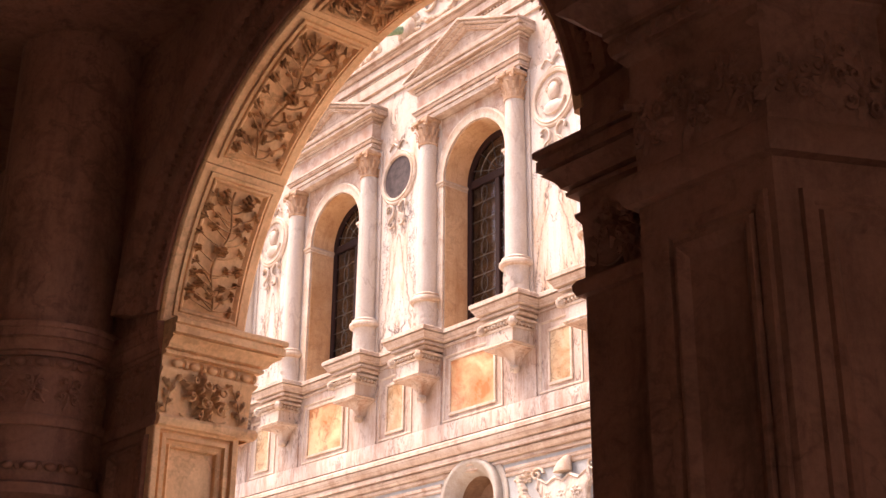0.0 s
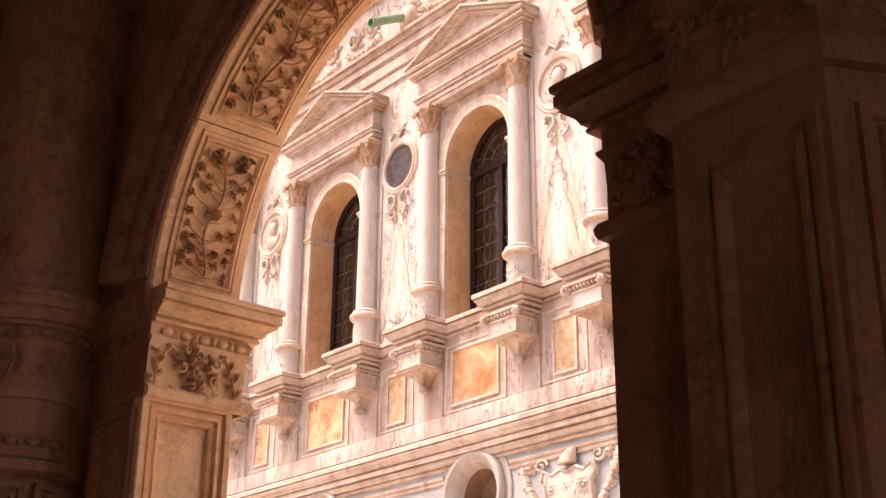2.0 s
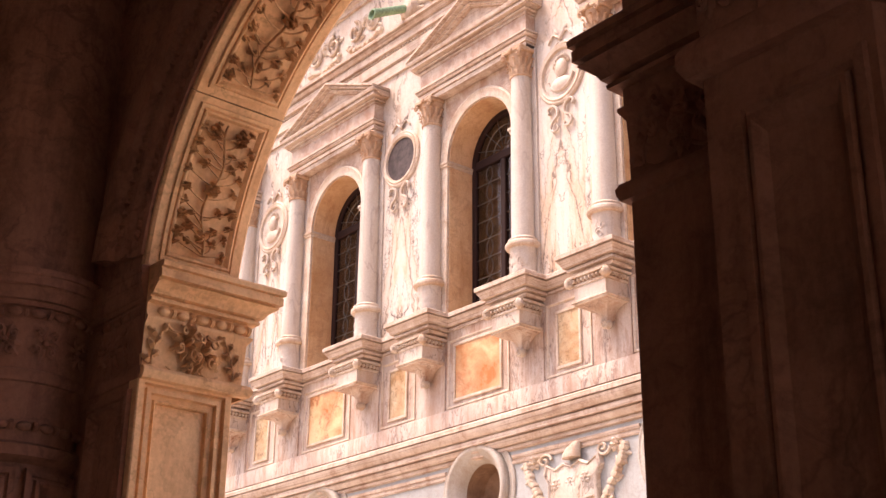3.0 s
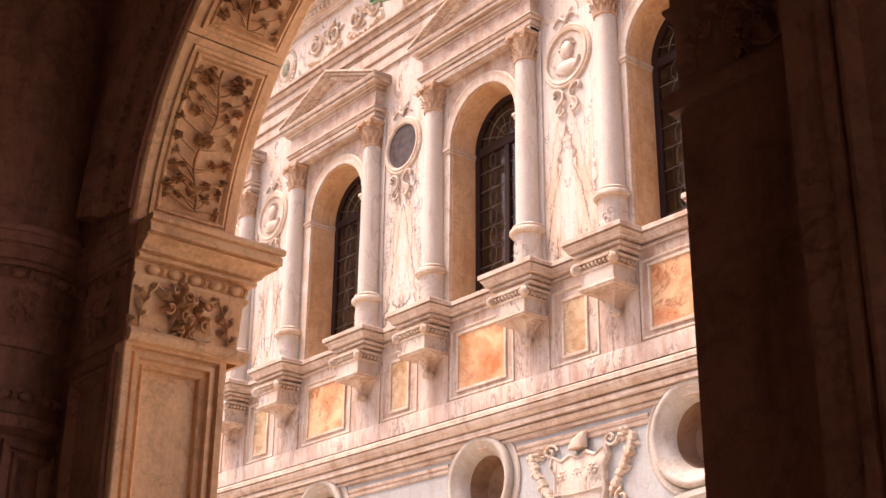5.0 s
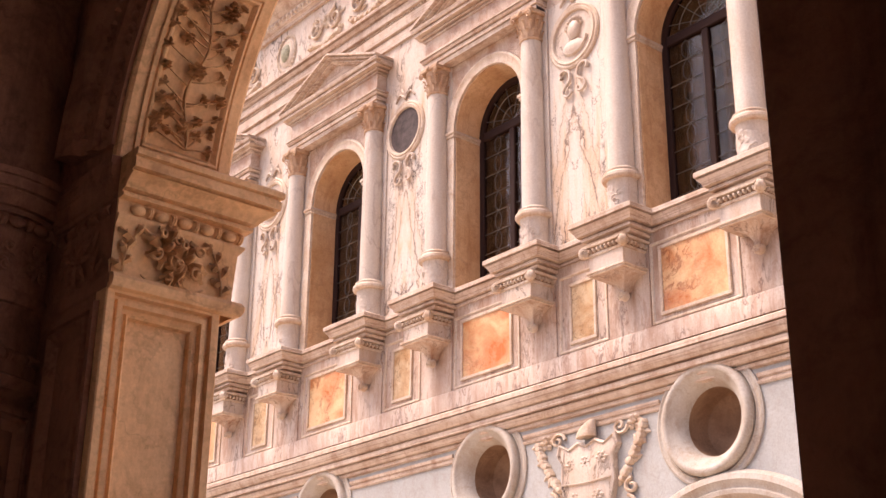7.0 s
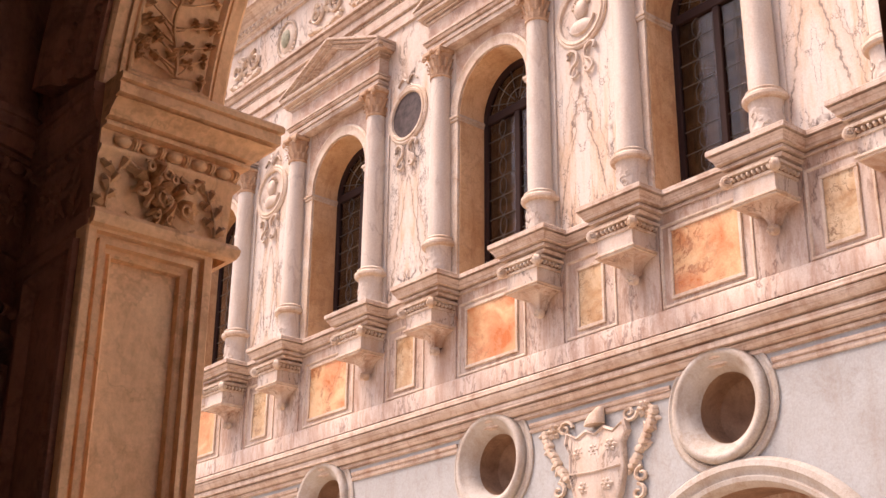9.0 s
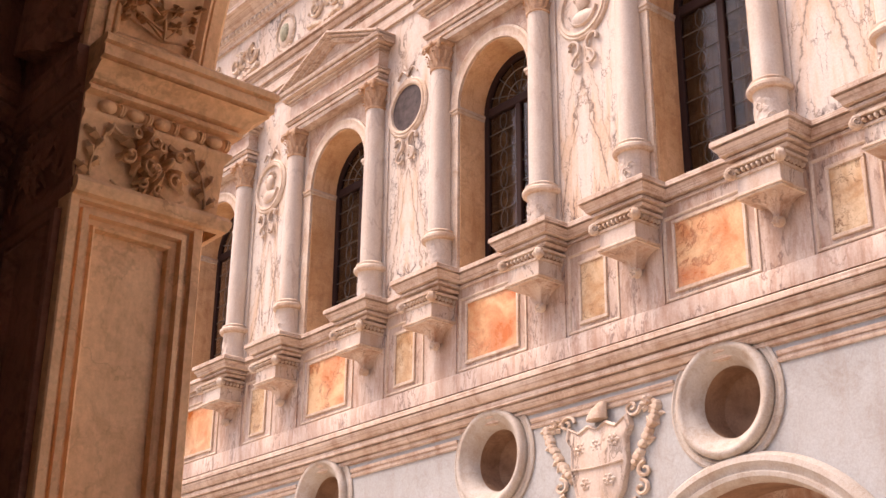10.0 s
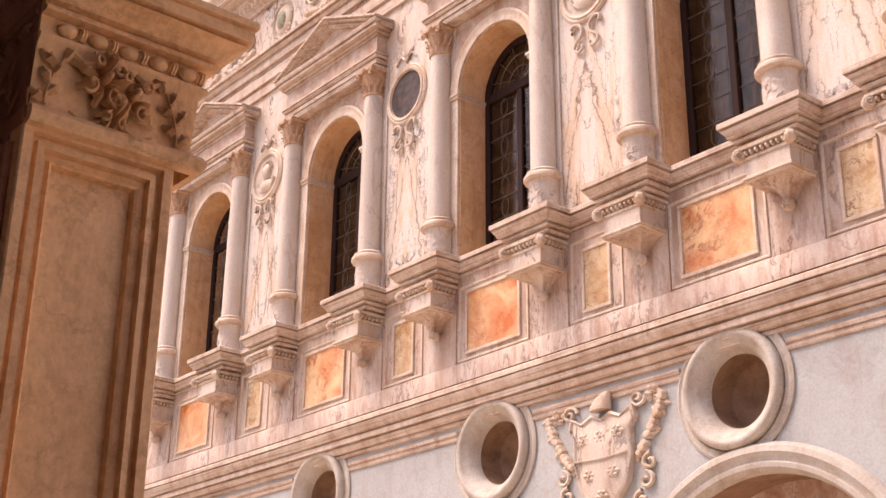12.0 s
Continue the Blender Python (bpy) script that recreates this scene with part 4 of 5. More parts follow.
# Left pier: lit jamb, panel, capital.
pier = thing("stone_pier", "warm limestone pier with panelled jamb and carved capital", "pier")
part("shaft", box((JAMB_L - 0.3, NEAR + 0.002, GROUND), (JAMB_L - 0.06, FAR + 0.004, 3.81)), PIER, pier)
jface = jamb_face(JAMB_L, NEAR, 0)
depth = FAR - NEAR
bm = bmesh.new()
SUNK = [(0.0, -0.09), (0.0, -0.006), (0.006, 0.0), (0.036, 0.0), (0.039, -0.028), (0.054, -0.03), (0.057, -0.012), (0.078, -0.008), (0.082, -0.036), (0.100, -0.042), (0.106, -0.026), (0.114, -0.032), (0.118, -0.062)]
rect_moulding(bm, jface, -0.006, depth + 0.006, 0.45, 3.80, SUNK)
part("panel_frame", bm, PIER, pier)
bm = moulding(bmesh.new(), [(JAMB_L, NEAR), (JAMB_L, FAR + 0.06), (JAMB_L - 0.5, FAR + 0.06)], cap)
capital = part("capital", bm, PIER, pier)
# Shaded side of the same capital, in the darkened stone copy.
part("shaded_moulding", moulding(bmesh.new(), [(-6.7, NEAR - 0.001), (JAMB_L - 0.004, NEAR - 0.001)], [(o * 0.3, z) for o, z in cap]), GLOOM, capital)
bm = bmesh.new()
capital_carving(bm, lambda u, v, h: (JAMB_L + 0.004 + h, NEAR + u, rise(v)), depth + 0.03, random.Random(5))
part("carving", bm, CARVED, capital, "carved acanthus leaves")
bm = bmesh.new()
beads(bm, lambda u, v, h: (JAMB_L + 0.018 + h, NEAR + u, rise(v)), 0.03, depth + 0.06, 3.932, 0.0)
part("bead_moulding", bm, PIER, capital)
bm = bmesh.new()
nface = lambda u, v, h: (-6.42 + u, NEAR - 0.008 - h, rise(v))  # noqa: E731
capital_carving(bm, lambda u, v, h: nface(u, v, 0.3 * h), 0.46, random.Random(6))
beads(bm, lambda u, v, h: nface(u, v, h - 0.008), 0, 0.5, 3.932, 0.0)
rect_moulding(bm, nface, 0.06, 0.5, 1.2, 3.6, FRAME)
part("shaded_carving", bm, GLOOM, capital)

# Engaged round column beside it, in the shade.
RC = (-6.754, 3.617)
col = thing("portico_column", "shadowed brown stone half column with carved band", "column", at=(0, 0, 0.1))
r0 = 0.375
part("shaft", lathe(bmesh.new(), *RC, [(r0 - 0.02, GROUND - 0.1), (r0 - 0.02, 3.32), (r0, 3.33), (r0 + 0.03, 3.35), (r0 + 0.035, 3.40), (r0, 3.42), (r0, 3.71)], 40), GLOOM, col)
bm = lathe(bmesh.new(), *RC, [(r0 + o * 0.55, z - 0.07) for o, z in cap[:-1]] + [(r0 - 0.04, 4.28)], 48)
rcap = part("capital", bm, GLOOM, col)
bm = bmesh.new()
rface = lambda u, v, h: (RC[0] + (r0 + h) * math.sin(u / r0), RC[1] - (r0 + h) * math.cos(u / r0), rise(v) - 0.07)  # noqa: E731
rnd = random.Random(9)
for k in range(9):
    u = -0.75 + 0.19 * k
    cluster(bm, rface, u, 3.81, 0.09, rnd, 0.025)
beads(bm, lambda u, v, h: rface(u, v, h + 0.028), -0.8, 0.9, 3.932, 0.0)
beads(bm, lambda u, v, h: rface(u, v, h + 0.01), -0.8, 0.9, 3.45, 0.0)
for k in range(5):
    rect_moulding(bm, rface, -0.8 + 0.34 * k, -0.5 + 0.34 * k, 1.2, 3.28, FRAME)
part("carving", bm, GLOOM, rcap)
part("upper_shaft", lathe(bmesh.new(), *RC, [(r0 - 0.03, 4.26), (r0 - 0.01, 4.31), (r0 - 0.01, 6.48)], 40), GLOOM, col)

# Right pier, all in the shade.
pier = thing("stone_pier", "shadowed brown stone pier with panelled faces and capital", "pier")
PX, CX, PY = -2.25, -1.765, 3.55
plan = [(JAMB_R, FAR), (JAMB_R, NEAR - 0.006), (PX, NEAR - 0.006), (PX, PY), (CX, PY), (CX + 0.26, PY + 0.51)]
bm = bmesh.new()
rows = [[bm.verts.new((x, y, z)) for x, y in plan] for z in (GROUND, 3.74)]
for i in range(len(plan)):
    j = (i + 1) % len(plan)
    bm.faces.new((rows[0][i], rows[0][j], rows[1][j], rows[1][i]))
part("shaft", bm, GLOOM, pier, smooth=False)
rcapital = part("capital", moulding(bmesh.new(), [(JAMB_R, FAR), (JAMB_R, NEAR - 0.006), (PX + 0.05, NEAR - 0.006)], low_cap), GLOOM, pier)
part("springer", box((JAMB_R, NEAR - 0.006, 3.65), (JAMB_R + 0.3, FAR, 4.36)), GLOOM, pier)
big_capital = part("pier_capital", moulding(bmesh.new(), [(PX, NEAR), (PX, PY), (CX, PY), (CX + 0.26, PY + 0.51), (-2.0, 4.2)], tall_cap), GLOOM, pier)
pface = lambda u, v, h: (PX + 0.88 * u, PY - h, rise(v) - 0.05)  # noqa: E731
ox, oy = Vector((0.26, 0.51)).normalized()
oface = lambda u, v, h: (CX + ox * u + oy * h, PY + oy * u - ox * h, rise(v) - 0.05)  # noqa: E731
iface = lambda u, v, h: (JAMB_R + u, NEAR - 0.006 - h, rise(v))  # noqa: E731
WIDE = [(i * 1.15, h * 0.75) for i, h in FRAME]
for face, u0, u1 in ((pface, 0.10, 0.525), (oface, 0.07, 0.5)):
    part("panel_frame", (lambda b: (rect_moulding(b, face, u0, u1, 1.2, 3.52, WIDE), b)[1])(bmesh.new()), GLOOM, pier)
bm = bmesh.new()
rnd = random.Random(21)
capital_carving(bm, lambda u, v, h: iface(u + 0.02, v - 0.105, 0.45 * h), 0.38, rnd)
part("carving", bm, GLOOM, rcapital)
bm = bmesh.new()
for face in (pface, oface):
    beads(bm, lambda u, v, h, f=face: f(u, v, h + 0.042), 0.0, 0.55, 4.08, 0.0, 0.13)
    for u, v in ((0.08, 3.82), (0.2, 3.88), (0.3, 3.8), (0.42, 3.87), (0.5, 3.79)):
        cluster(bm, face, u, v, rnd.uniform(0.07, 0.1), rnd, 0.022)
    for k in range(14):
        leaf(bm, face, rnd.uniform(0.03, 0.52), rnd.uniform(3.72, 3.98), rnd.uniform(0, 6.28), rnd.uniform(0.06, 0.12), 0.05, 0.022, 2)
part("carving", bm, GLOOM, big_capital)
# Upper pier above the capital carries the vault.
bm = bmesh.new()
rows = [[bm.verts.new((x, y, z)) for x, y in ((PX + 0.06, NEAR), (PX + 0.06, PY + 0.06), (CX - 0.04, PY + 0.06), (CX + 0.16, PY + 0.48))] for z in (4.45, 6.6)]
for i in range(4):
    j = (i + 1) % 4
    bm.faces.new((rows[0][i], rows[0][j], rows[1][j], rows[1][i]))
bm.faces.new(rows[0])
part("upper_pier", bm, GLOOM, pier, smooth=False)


# ---- carved and inlaid details of the facade ----
def book_material():
    """Sawn marble opened like a book: veins mirrored about the middle of each slab."""
    m, nt, bsdf = base_material("bookmatched_marble")
    co = nt.nodes.new("ShaderNodeTexCoord").outputs["Object"]
    fold = nt.nodes.new("ShaderNodeVectorMath")
    fold.operation = "ABSOLUTE"
    nt.links.new(co, fold.inputs[0])
    sep = nt.nodes.new("ShaderNodeSeparateXYZ")
    nt.links.new(fold.outputs[0], sep.inputs[0])
    raw = nt.nodes.new("ShaderNodeSeparateXYZ")
    nt.links.new(co, raw.inputs[0])
    info = nt.nodes.new("ShaderNodeObjectInfo")
    comb = nt.nodes.new("ShaderNodeCombineXYZ")
    shift = nt.nodes.new("ShaderNodeMath")
    shift.operation, shift.inputs[1].default_value = "MULTIPLY", 9.0
    nt.links.new(info.outputs["Random"], shift.inputs[0])
    nt.links.new(sep.outputs[0], comb.inputs[0])
    nt.links.new(shift.outputs[0], comb.inputs[1])
    nt.links.new(raw.outputs[2], comb.inputs[2])
    lean = add(nt, "ShaderNodeMapping")
    lean.inputs["Rotation"].default_value = (0, radians(-19), 0)
    lean.inputs["Scale"].default_value = (2.2, 1, 0.34)
    nt.links.new(comb.outputs[0], lean.inputs["Vector"])
    cloud = add(nt, "ShaderNodeTexNoise", Scale=1.5, Detail=7.0, Roughness=0.62, Distortion=0.7)
    nt.links.new(lean.outputs[0], cloud.inputs["Vector"])
    body = ramp(nt, cloud.outputs[0], (0.33, (0.50, 0.32, 0.20)), (0.43, (0.62, 0.48, 0.36)), (0.52, (0.645, 0.57, 0.49)), (0.68, (0.60, 0.545, 0.48)))
    # Jagged dark cracks of a brecciated stone, in two sizes.
    ragged = add(nt, "ShaderNodeTexNoise", Scale=9.0, Detail=5.0, Roughness=0.7)
    nt.links.new(comb.outputs[0], ragged.inputs["Vector"])
    bent = mix(nt, 0.3, lean.outputs[0], ragged.outputs["Color"], "ADD")
    col = body
    for size, width, dark, where in ((1.15, 0.020, 0.95, 1.3), (2.6, 0.016, 0.8, 2.0)):
        cracks = add(nt, "ShaderNodeTexVoronoi", Scale=size)
        cracks.feature = "DISTANCE_TO_EDGE"
        nt.links.new(bent, cracks.inputs["Vector"])
        line = ramp(nt, cracks.outputs["Distance"], (0.0, (dark,) * 3), (0.4 * width, (dark,) * 3), (1.5 * width, (0.15 * dark,) * 3), (3 * width, (0, 0, 0)))
        gate = add(nt, "ShaderNodeTexNoise", Scale=where, Detail=3.0)
        nt.links.new(comb.outputs[0], gate.inputs["Vector"])
        gated = mix(nt, 1.0, line, ramp(nt, gate.outputs[0], (0.45, (0, 0, 0)), (0.55, (1, 1, 1))), "MULTIPLY")
        col = mix(nt, gated, col, (0.10, 0.07, 0.06))
    # Two long veins that lean together and meet on the fold of the slab.
    slope = nt.nodes.new("ShaderNodeMath")
    slope.operation, slope.inputs[1].default_value = "MULTIPLY_ADD", 0.25
    nt.links.new(raw.outputs[2], slope.inputs[0])
    nt.links.new(sep.outputs[0], slope.inputs[2])
    wander = nt.nodes.new("ShaderNodeMath")
    wander.operation, wander.inputs[1].default_value = "MULTIPLY_ADD", 0.34
    crook = add(nt, "ShaderNodeTexNoise", Scale=2.6, Detail=6.0, Roughness=0.65)
    nt.links.new(comb.outputs[0], crook.inputs["Vector"])
    nt.links.new(crook.outputs[0], wander.inputs[0])
    nt.links.new(slope.outputs[0], wander.inputs[2])
    halo = ramp(nt, wander.outputs[0], (0.22, (0, 0, 0)), (0.33, (0.5,) * 3), (0.40, (0.1,) * 3), (0.52, (0.45,) * 3), (0.62, (0, 0, 0)))
    col = mix(nt, halo, col, (0.52, 0.34, 0.21))
    long_veins = ramp(nt, wander.outputs[0], (0.312, (0, 0, 0)), (0.322, (0.7,) * 3), (0.332, (0.7,) * 3), (0.35, (0, 0, 0)), (0.525, (0, 0, 0)), (0.532, (0.7,) * 3), (0.545, (0, 0, 0)))
    broken = add(nt, "ShaderNodeTexNoise", Scale=3.1, Detail=3.0)
    nt.links.new(co, broken.inputs["Vector"])
    long_veins = mix(nt, 1.0, long_veins, ramp(nt, broken.outputs[0], (0.36, (0, 0, 0)), (0.48, (1, 1, 1))), "MULTIPLY")
    col = mix(nt, long_veins, col, (0.08, 0.06, 0.055))
    grain = add(nt, "ShaderNodeTexNoise", Scale=45.0, Detail=4.0)
    nt.links.new(co, grain.inputs["Vector"])
    col = mix(nt, 1.0, col, ramp(nt, grain.outputs[0], (0.3, (0.86, 0.84, 0.82)), (0.6, (1, 1, 1))), "MULTIPLY")
    nt.links.new(col, bsdf.inputs["Base Color"])
    bsdf.inputs["Roughness"].default_value = 0.5
    bsdf.inputs["Specular IOR Level"].default_value = 0.3
    b = add(nt, "ShaderNodeBump", Strength=0.12, Distance=0.01)
    nt.links.new(grain.outputs[0], b.inputs["Height"])
    nt.links.new(b.outputs[0], bsdf.inputs["Normal"])
    return m


BOOK = book_material()
for x in GAPS:
    ob = part("veneer_panel", box((-0.62, -0.006, -2.0), (0.62, 0.006, 2.08)), BOOK, upper, "bookmatched grey-veined marble", smooth=False)
    ob.location = (x, WIN - 0.003, 11.12)
for i, x in enumerate(COLS):
    # Flat pilaster behind each column and a strip below its corbel.
    part("pilaster", box((x - 0.27, WIN - 0.032, SILL), (x + 0.27, WIN + 0.01, 13.2), 0.006), SHAFT, upper)
    part("strip", box((x - 0.37, DADO - 0.022, 7.4), (x + 0.37, DADO + 0.01, 8.64), 0.006), STAINED, band)
for x in GAPS:
    bm = bmesh.new()
    rect_moulding(bm, wall_face(x, DADO, 0), -0.48, 0.48, 7.44, 8.6, [(0, 0), (0.002, 0.018), (0.02, 0.022), (0.035, 0.014), (0.045, -0.002)])
    part("panel_moulding", bm, CREAM, band)
for x in CENTRES:
    bm = bmesh.new()
    rect_moulding(bm, wall_face(x, DADO, 0), -0.76, 0.76, 7.44, 8.6, [(0, 0), (0.002, 0.018), (0.02, 0.022), (0.035, 0.014), (0.045, -0.002)])
    part("panel_moulding", bm, CREAM, band)


def ribbon(bm, face, u, v, s, size=1.0):
    """A curling ribbon end below or above a roundel, s is its side."""
    keys = [(0.27, 0.13), (0.29, 0.21), (0.20, 0.25), (0.09, 0.17), (0.09, 0.04), (0.20, -0.04), (0.24, -0.14), (0.16, -0.21), (0.07, -0.17), (0.10, -0.10)]
    pts = []
    for i in range(len(keys) - 1):
        a, b, c, d = (Vector(keys[max(0, min(len(keys) - 1, i + k))]) for k in (-1, 0, 1, 2))
        for t in (0, 0.25, 0.5, 0.75):
            q = 0.5 * (2 * b + (c - a) * t + (2 * a - 5 * b + 4 * c - d) * t * t + (3 * b - a - 3 * c + d) * t ** 3)
            pts.append((u + s * size * q.x, v + size * q.y, 0.045))
    tube(bm, face, pts, 0.026 * size, 6, 0.7)


for k, x in enumerate((-22.89, -18.49, -14.206, -10.071)):
    d = thing("ribbon_relief", "carved marble ribbons tied round a facade roundel", "relief", "ribbon reliefs")
    bm = bmesh.new()
    face = wall_face(x, WIN - 0.008, 11.68)
    for s in (-1, 1):
        ribbon(bm, face, 0, 0, s, 1.0)
    part("lower_ribbon", bm, WHITE, d)
    bm = bmesh.new()
    face = wall_face(x, WIN - 0.008, 13.12)
    for s in (-1, 1):
        tube(bm, face, [(s * (0.03 + 0.24 * t), 0.1 * math.sin(3.1 * t) - 0.05 * t, 0.03) for t in (i / 10 for i in range(11))], 0.026)
        leaf(bm, face, s * 0.05, -0.06, -math.pi / 2 + s * 0.8, 0.22, 0.1, 0.04, 2)
        leaf(bm, face, s * 0.05, 0.05, math.pi / 2 - s * 0.5, 0.18, 0.09, 0.04, 2)
    boss(bm, face, 0, 0, 0.06, 0.06)
    part("upper_bow", bm, WHITE, d)
    if k != 1:
        bm = bmesh.new()
        face = wall_face(x, WIN - 0.02, 12.47)
        boss(bm, face, 0.02, 0.08, 0.14, 0.09, 12, 1.25)
        boss(bm, face, 0, -0.2, 0.24, 0.07, 12, 0.55)
        for q in range(9):
            a = 0.3 + q * 0.33
            leaf(bm, face, 0.02 + 0.11 * math.cos(a), 0.1 + 0.14 * math.sin(a), a, 0.1, 0.06, 0.06, 1)
        tube(bm, face, [(0.3 * math.cos(t), 0.3 * math.sin(t), 0.02) for t in (math.pi * (1.1 + 0.8 * i / 14) for i in range(15))], 0.022, 6, 1)
        part("worn_relief", bm, WHITE, d)

# Frieze over the architrave: medallions, garlands, and the spout.
for k, x in enumerate((-27.09, -22.68, -16.05, -11.69)):
    d = thing("frieze_medallion", "oval carved medallion with leafy wreath on the frieze", "relief", "frieze medallions")
    bm = bmesh.new()
    face = wall_face(x, WIN, 15.78)
    boss(bm, face, 0, 0, 0.26, 0.05, 20, 1.25, 0.3)
    for q in range(26):
        a = 2 * math.pi * q / 26
        leaf(bm, face, 0.3 * math.cos(a), 0.37 * math.sin(a), a + 1.1, 0.13, 0.08, 0.05, 1)
    part("wreath", bm, CREAM, d)
    part("core", (lambda b: (boss(b, face, 0, 0, 0.17, 0.11, 14, 1.3), b)[1])(bmesh.new()), VERDE, d)
rnd = random.Random(4)
for x in (-25.67, -24.26, -21.22, -19.8, -17.26, -14.73, -13.31):
    d = thing("frieze_garland", "carved stone garland of fruit and leaves on the frieze", "relief", "frieze garlands")
    bm = bmesh.new()
    face = wall_face(x, WIN, 15.72)
    for s in (-1, 1):
        scroll(bm, face, s * 0.34, 0.1, 0.25, 1.4, math.pi / 2, s, 0.034, 0.05, 22)
    for q in range(15):
        u = -0.55 + 1.1 * q / 14
        boss(bm, face, u, -0.32 + 0.42 * u * u + rnd.uniform(-0.03, 0.03), rnd.uniform(0.05, 0.085), 0.09, 7)
    for q in range(12):
        leaf(bm, face, rnd.uniform(-0.5, 0.5), rnd.uniform(-0.3, 0.35), rnd.uniform(0, 6.28), 0.2, 0.11, 0.06, 2)
    flower(bm, face, 0, 0.2, 0.15, 0.07, 6)
    part("relief", bm, CREAM, d)
d = thing("rain_spout", "green copper rain spout from a carved mask", "spout")
bm = bmesh.new()
face = wall_face(-18.226, WIN, 15.5)
boss(bm, face, 0, 0, 0.24, 0.2, 12, 1.1)
for q in range(16):
    a = 2 * math.pi * q / 16
    leaf(bm, face, 0.19 * math.cos(a), 0.2 * math.sin(a), a + 0.3, 0.18, 0.11, 0.1, 2)
part("mask", bm, CREAM, d)
bm = bmesh.new()
rows = []
for y, r, z in ((WIN - 0.1, 0.085, 15.5), (WIN - 0.35, 0.09, 15.4), (WIN - 0.74, 0.095, 15.24), (WIN - 0.77, 0.11, 15.225), (WIN - 0.82, 0.11, 15.2), (WIN - 0.82, 0.09, 15.2), (WIN - 0.55, 0.07, 15.31)):
    rows.append([bm.verts.new((-18.226 - 0.33 * (WIN - y) + r * math.cos(2 * math.pi * q / 16), y, z + r * math.sin(2 * math.pi * q / 16))) for q in range(16)])
for ra, rb in zip(rows, rows[1:]):
    for q in range(16):
        bm.faces.new((ra[q], ra[(q + 1) % 16], rb[(q + 1) % 16], rb[q]))
bm.faces.new(rows[-1])
part("pipe", bm, COPPER, d, "green oxidised copper pipe")


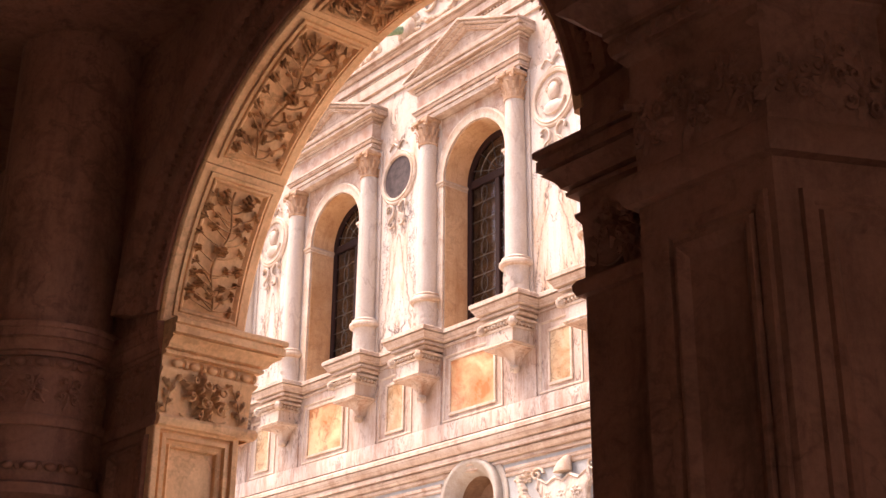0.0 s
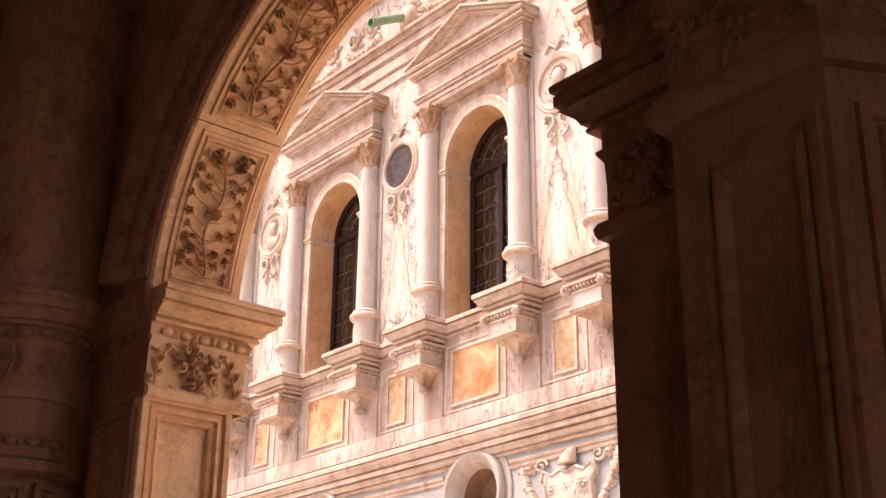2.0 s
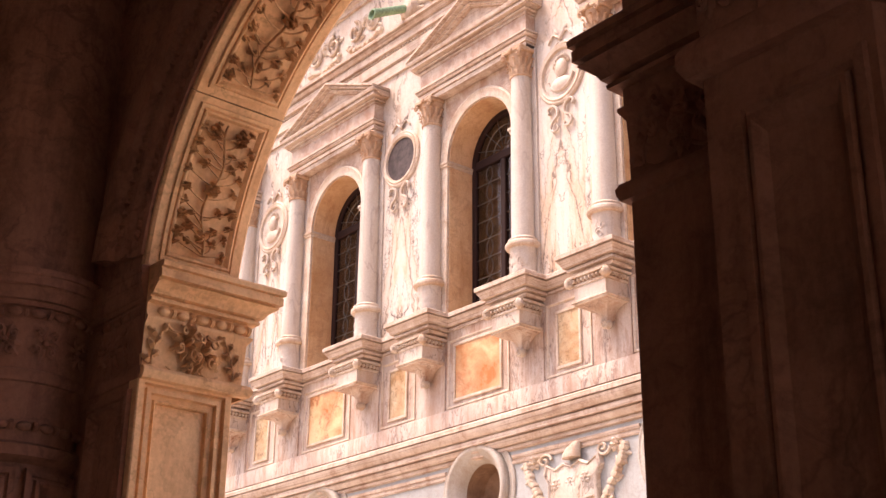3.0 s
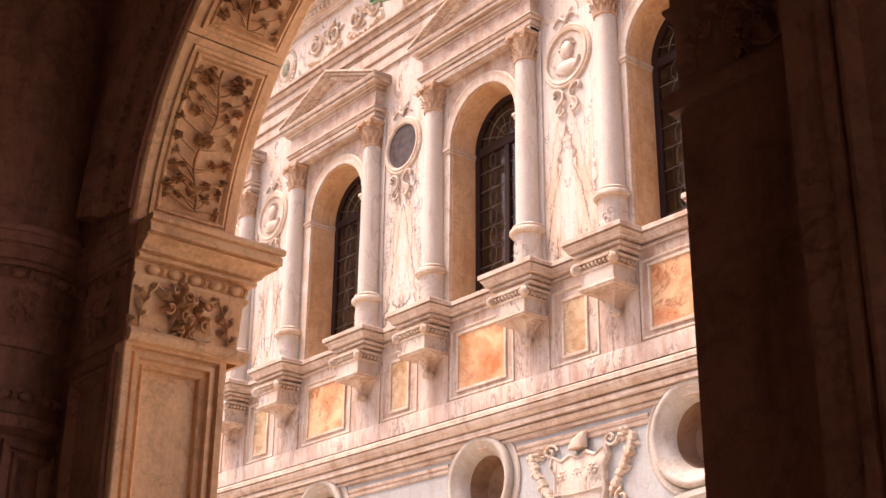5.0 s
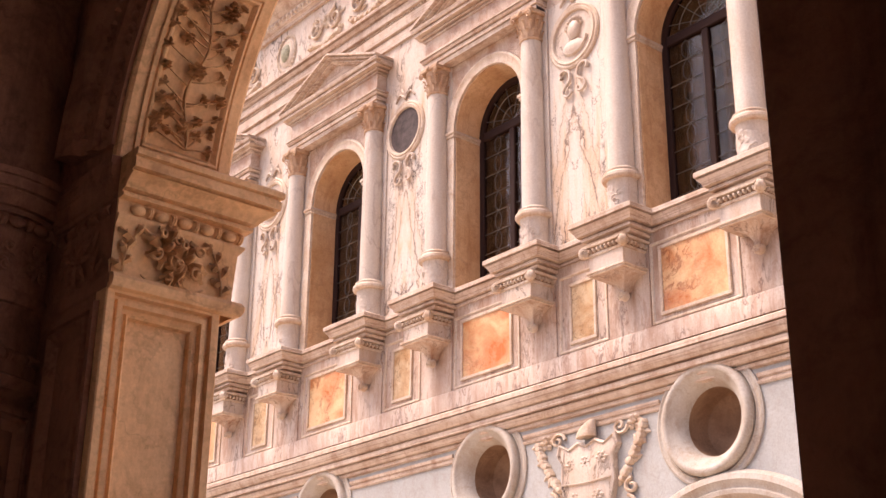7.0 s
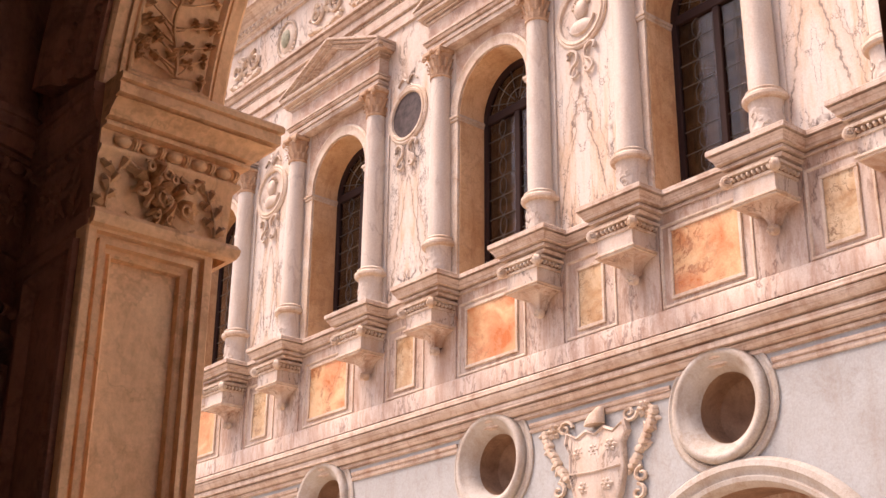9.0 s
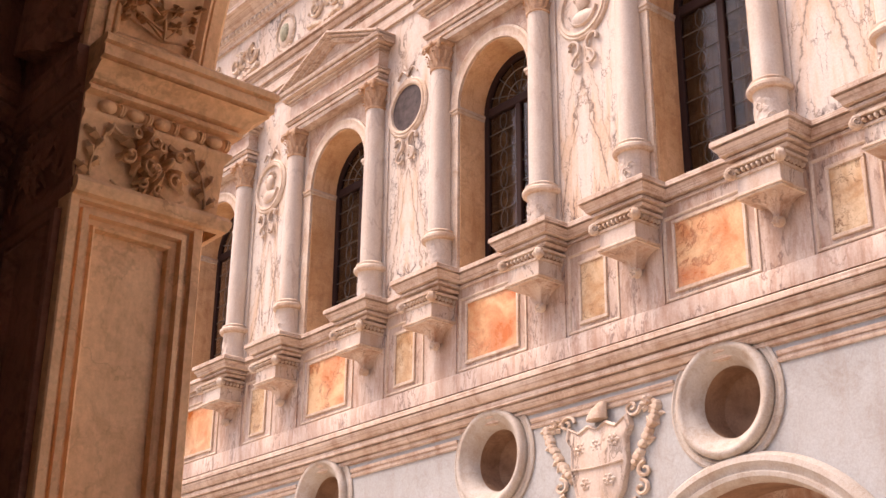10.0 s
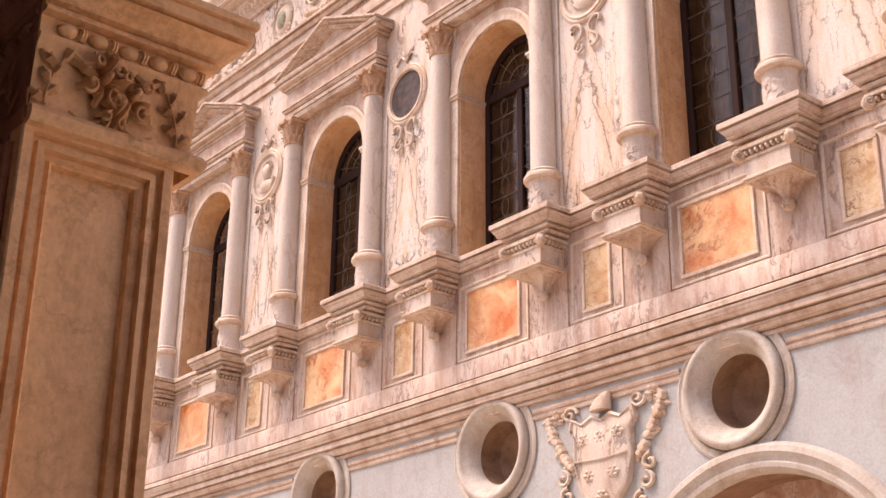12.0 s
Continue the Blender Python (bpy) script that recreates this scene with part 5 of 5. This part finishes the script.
# ---- shields between the round openings ----
def shield(x):
    d = thing("shield", "carved marble shield with flowers between hanging garlands", "relief", "shield reliefs")
    flat = wall_face(x, LOW, 5.73)
    face = lambda u, v, h: flat(1.36 * u, 1.12 * v, 1.1 * h)  # noqa: E731
    outline = [(-0.40, 0.36), (-0.43, 0.22), (-0.36, 0.1), (-0.37, -0.2), (-0.3, -0.5), (-0.12, -0.76), (0, -0.84), (0.12, -0.76), (0.3, -0.5), (0.37, -0.2), (0.36, 0.1), (0.43, 0.22), (0.40, 0.36), (0.26, 0.27), (0.12, 0.34), (0, 0.28), (-0.12, 0.34), (-0.26, 0.27)]
    bm = bmesh.new()
    rows = []
    for f, h in ((1.0, 0.0), (1.0, 0.09), (0.94, 0.105), (0.9, 0.08), (0.5, 0.12)):
        rows.append([bm.verts.new(face(u * f, v * f - 0.12 * (1 - f), h)) for u, v in outline])
    top = bm.verts.new(face(0, -0.12, 0.13))
    for ra, rb in zip(rows, rows[1:]):
        for i in range(len(outline)):
            j = (i + 1) % len(outline)
            bm.faces.new((ra[i], ra[j], rb[j], rb[i]))
    for i in range(len(outline)):
        bm.faces.new((rows[-1][i], rows[-1][(i + 1) % len(outline)], top))
    tube(bm, face, [(-0.33 + 0.66 * t, -0.17 - 0.03 * math.sin(math.pi * t), 0.105 + 0.03 * math.sin(math.pi * t)) for t in (i / 12 for i in range(13))], 0.013, 5, 1)
    part("field", bm, WHITE, d)
    for u, v in ((-0.21, 0.06), (0, 0.06), (0.22, 0.08), (-0.15, -0.36), (0.15, -0.36), (0, -0.62)):
        bm = bmesh.new()
        flower(bm, lambda p, q, h: face(p, q, h + 0.1), u, v, 0.085, 0.035, 6)
        part("flower", bm, WHITE, d)
    # Horned cap above.
    bm = bmesh.new()
    rows = []
    for t in range(9):
        a = t / 8
        r = 0.125 * math.cos(a * 1.3) ** 0.8
        rows.append([bm.verts.new(face(r * math.cos(q) + 0.09 * a * a, 0.37 + 0.2 * a, 0.08 + r * 0.8 * math.sin(q))) for q in (2 * math.pi * j / 14 for j in range(14))])
    for ra, rb in zip(rows, rows[1:]):
        for j in range(14):
            bm.faces.new((ra[j], ra[(j + 1) % 14], rb[(j + 1) % 14], rb[j]))
    bm.faces.new(rows[0])
    bm.faces.new(rows[-1])
    part("cap", bm, CREAM, d, "ribbed horned cap")
    for s in (-1, 1):
        bm = bmesh.new()
        flower(bm, face, s * 0.62, 0.44, 0.11, 0.06, 6)
        part("rosette", bm, CREAM, d)
        bm = bmesh.new()
        scroll(bm, face, s * 0.44, 0.42, 0.1, 1.3, 0, -s, 0.022, 0.05, 16)
        part("curl", bm, CREAM, d)
        bm = bmesh.new()
        rnd = random.Random(30 + s)
        for q in range(13):
            t = q / 12
            boss(bm, face, s * (0.74 - 0.30 * t ** 1.4), 0.42 - 0.62 * t + rnd.uniform(-0.02, 0.02), rnd.uniform(0.045, 0.07), 0.085, 7)
        for q in range(12):
            t = q / 11
            leaf(bm, face, s * (0.74 - 0.30 * t ** 1.4), 0.42 - 0.62 * t, rnd.uniform(0, 6.28), 0.12, 0.07, 0.05, 1)
        part("garland", bm, CREAM, d)
        bm = bmesh.new()
        for q in range(3):
            scroll(bm, face, s * (0.56 - 0.06 * q), -0.32 - 0.2 * q, 0.1, 1.1, math.pi / 2, s * (-1) ** q, 0.025, 0.04, 14)
        part("scroll", bm, CREAM, d)
    return d


shield(-14.143)


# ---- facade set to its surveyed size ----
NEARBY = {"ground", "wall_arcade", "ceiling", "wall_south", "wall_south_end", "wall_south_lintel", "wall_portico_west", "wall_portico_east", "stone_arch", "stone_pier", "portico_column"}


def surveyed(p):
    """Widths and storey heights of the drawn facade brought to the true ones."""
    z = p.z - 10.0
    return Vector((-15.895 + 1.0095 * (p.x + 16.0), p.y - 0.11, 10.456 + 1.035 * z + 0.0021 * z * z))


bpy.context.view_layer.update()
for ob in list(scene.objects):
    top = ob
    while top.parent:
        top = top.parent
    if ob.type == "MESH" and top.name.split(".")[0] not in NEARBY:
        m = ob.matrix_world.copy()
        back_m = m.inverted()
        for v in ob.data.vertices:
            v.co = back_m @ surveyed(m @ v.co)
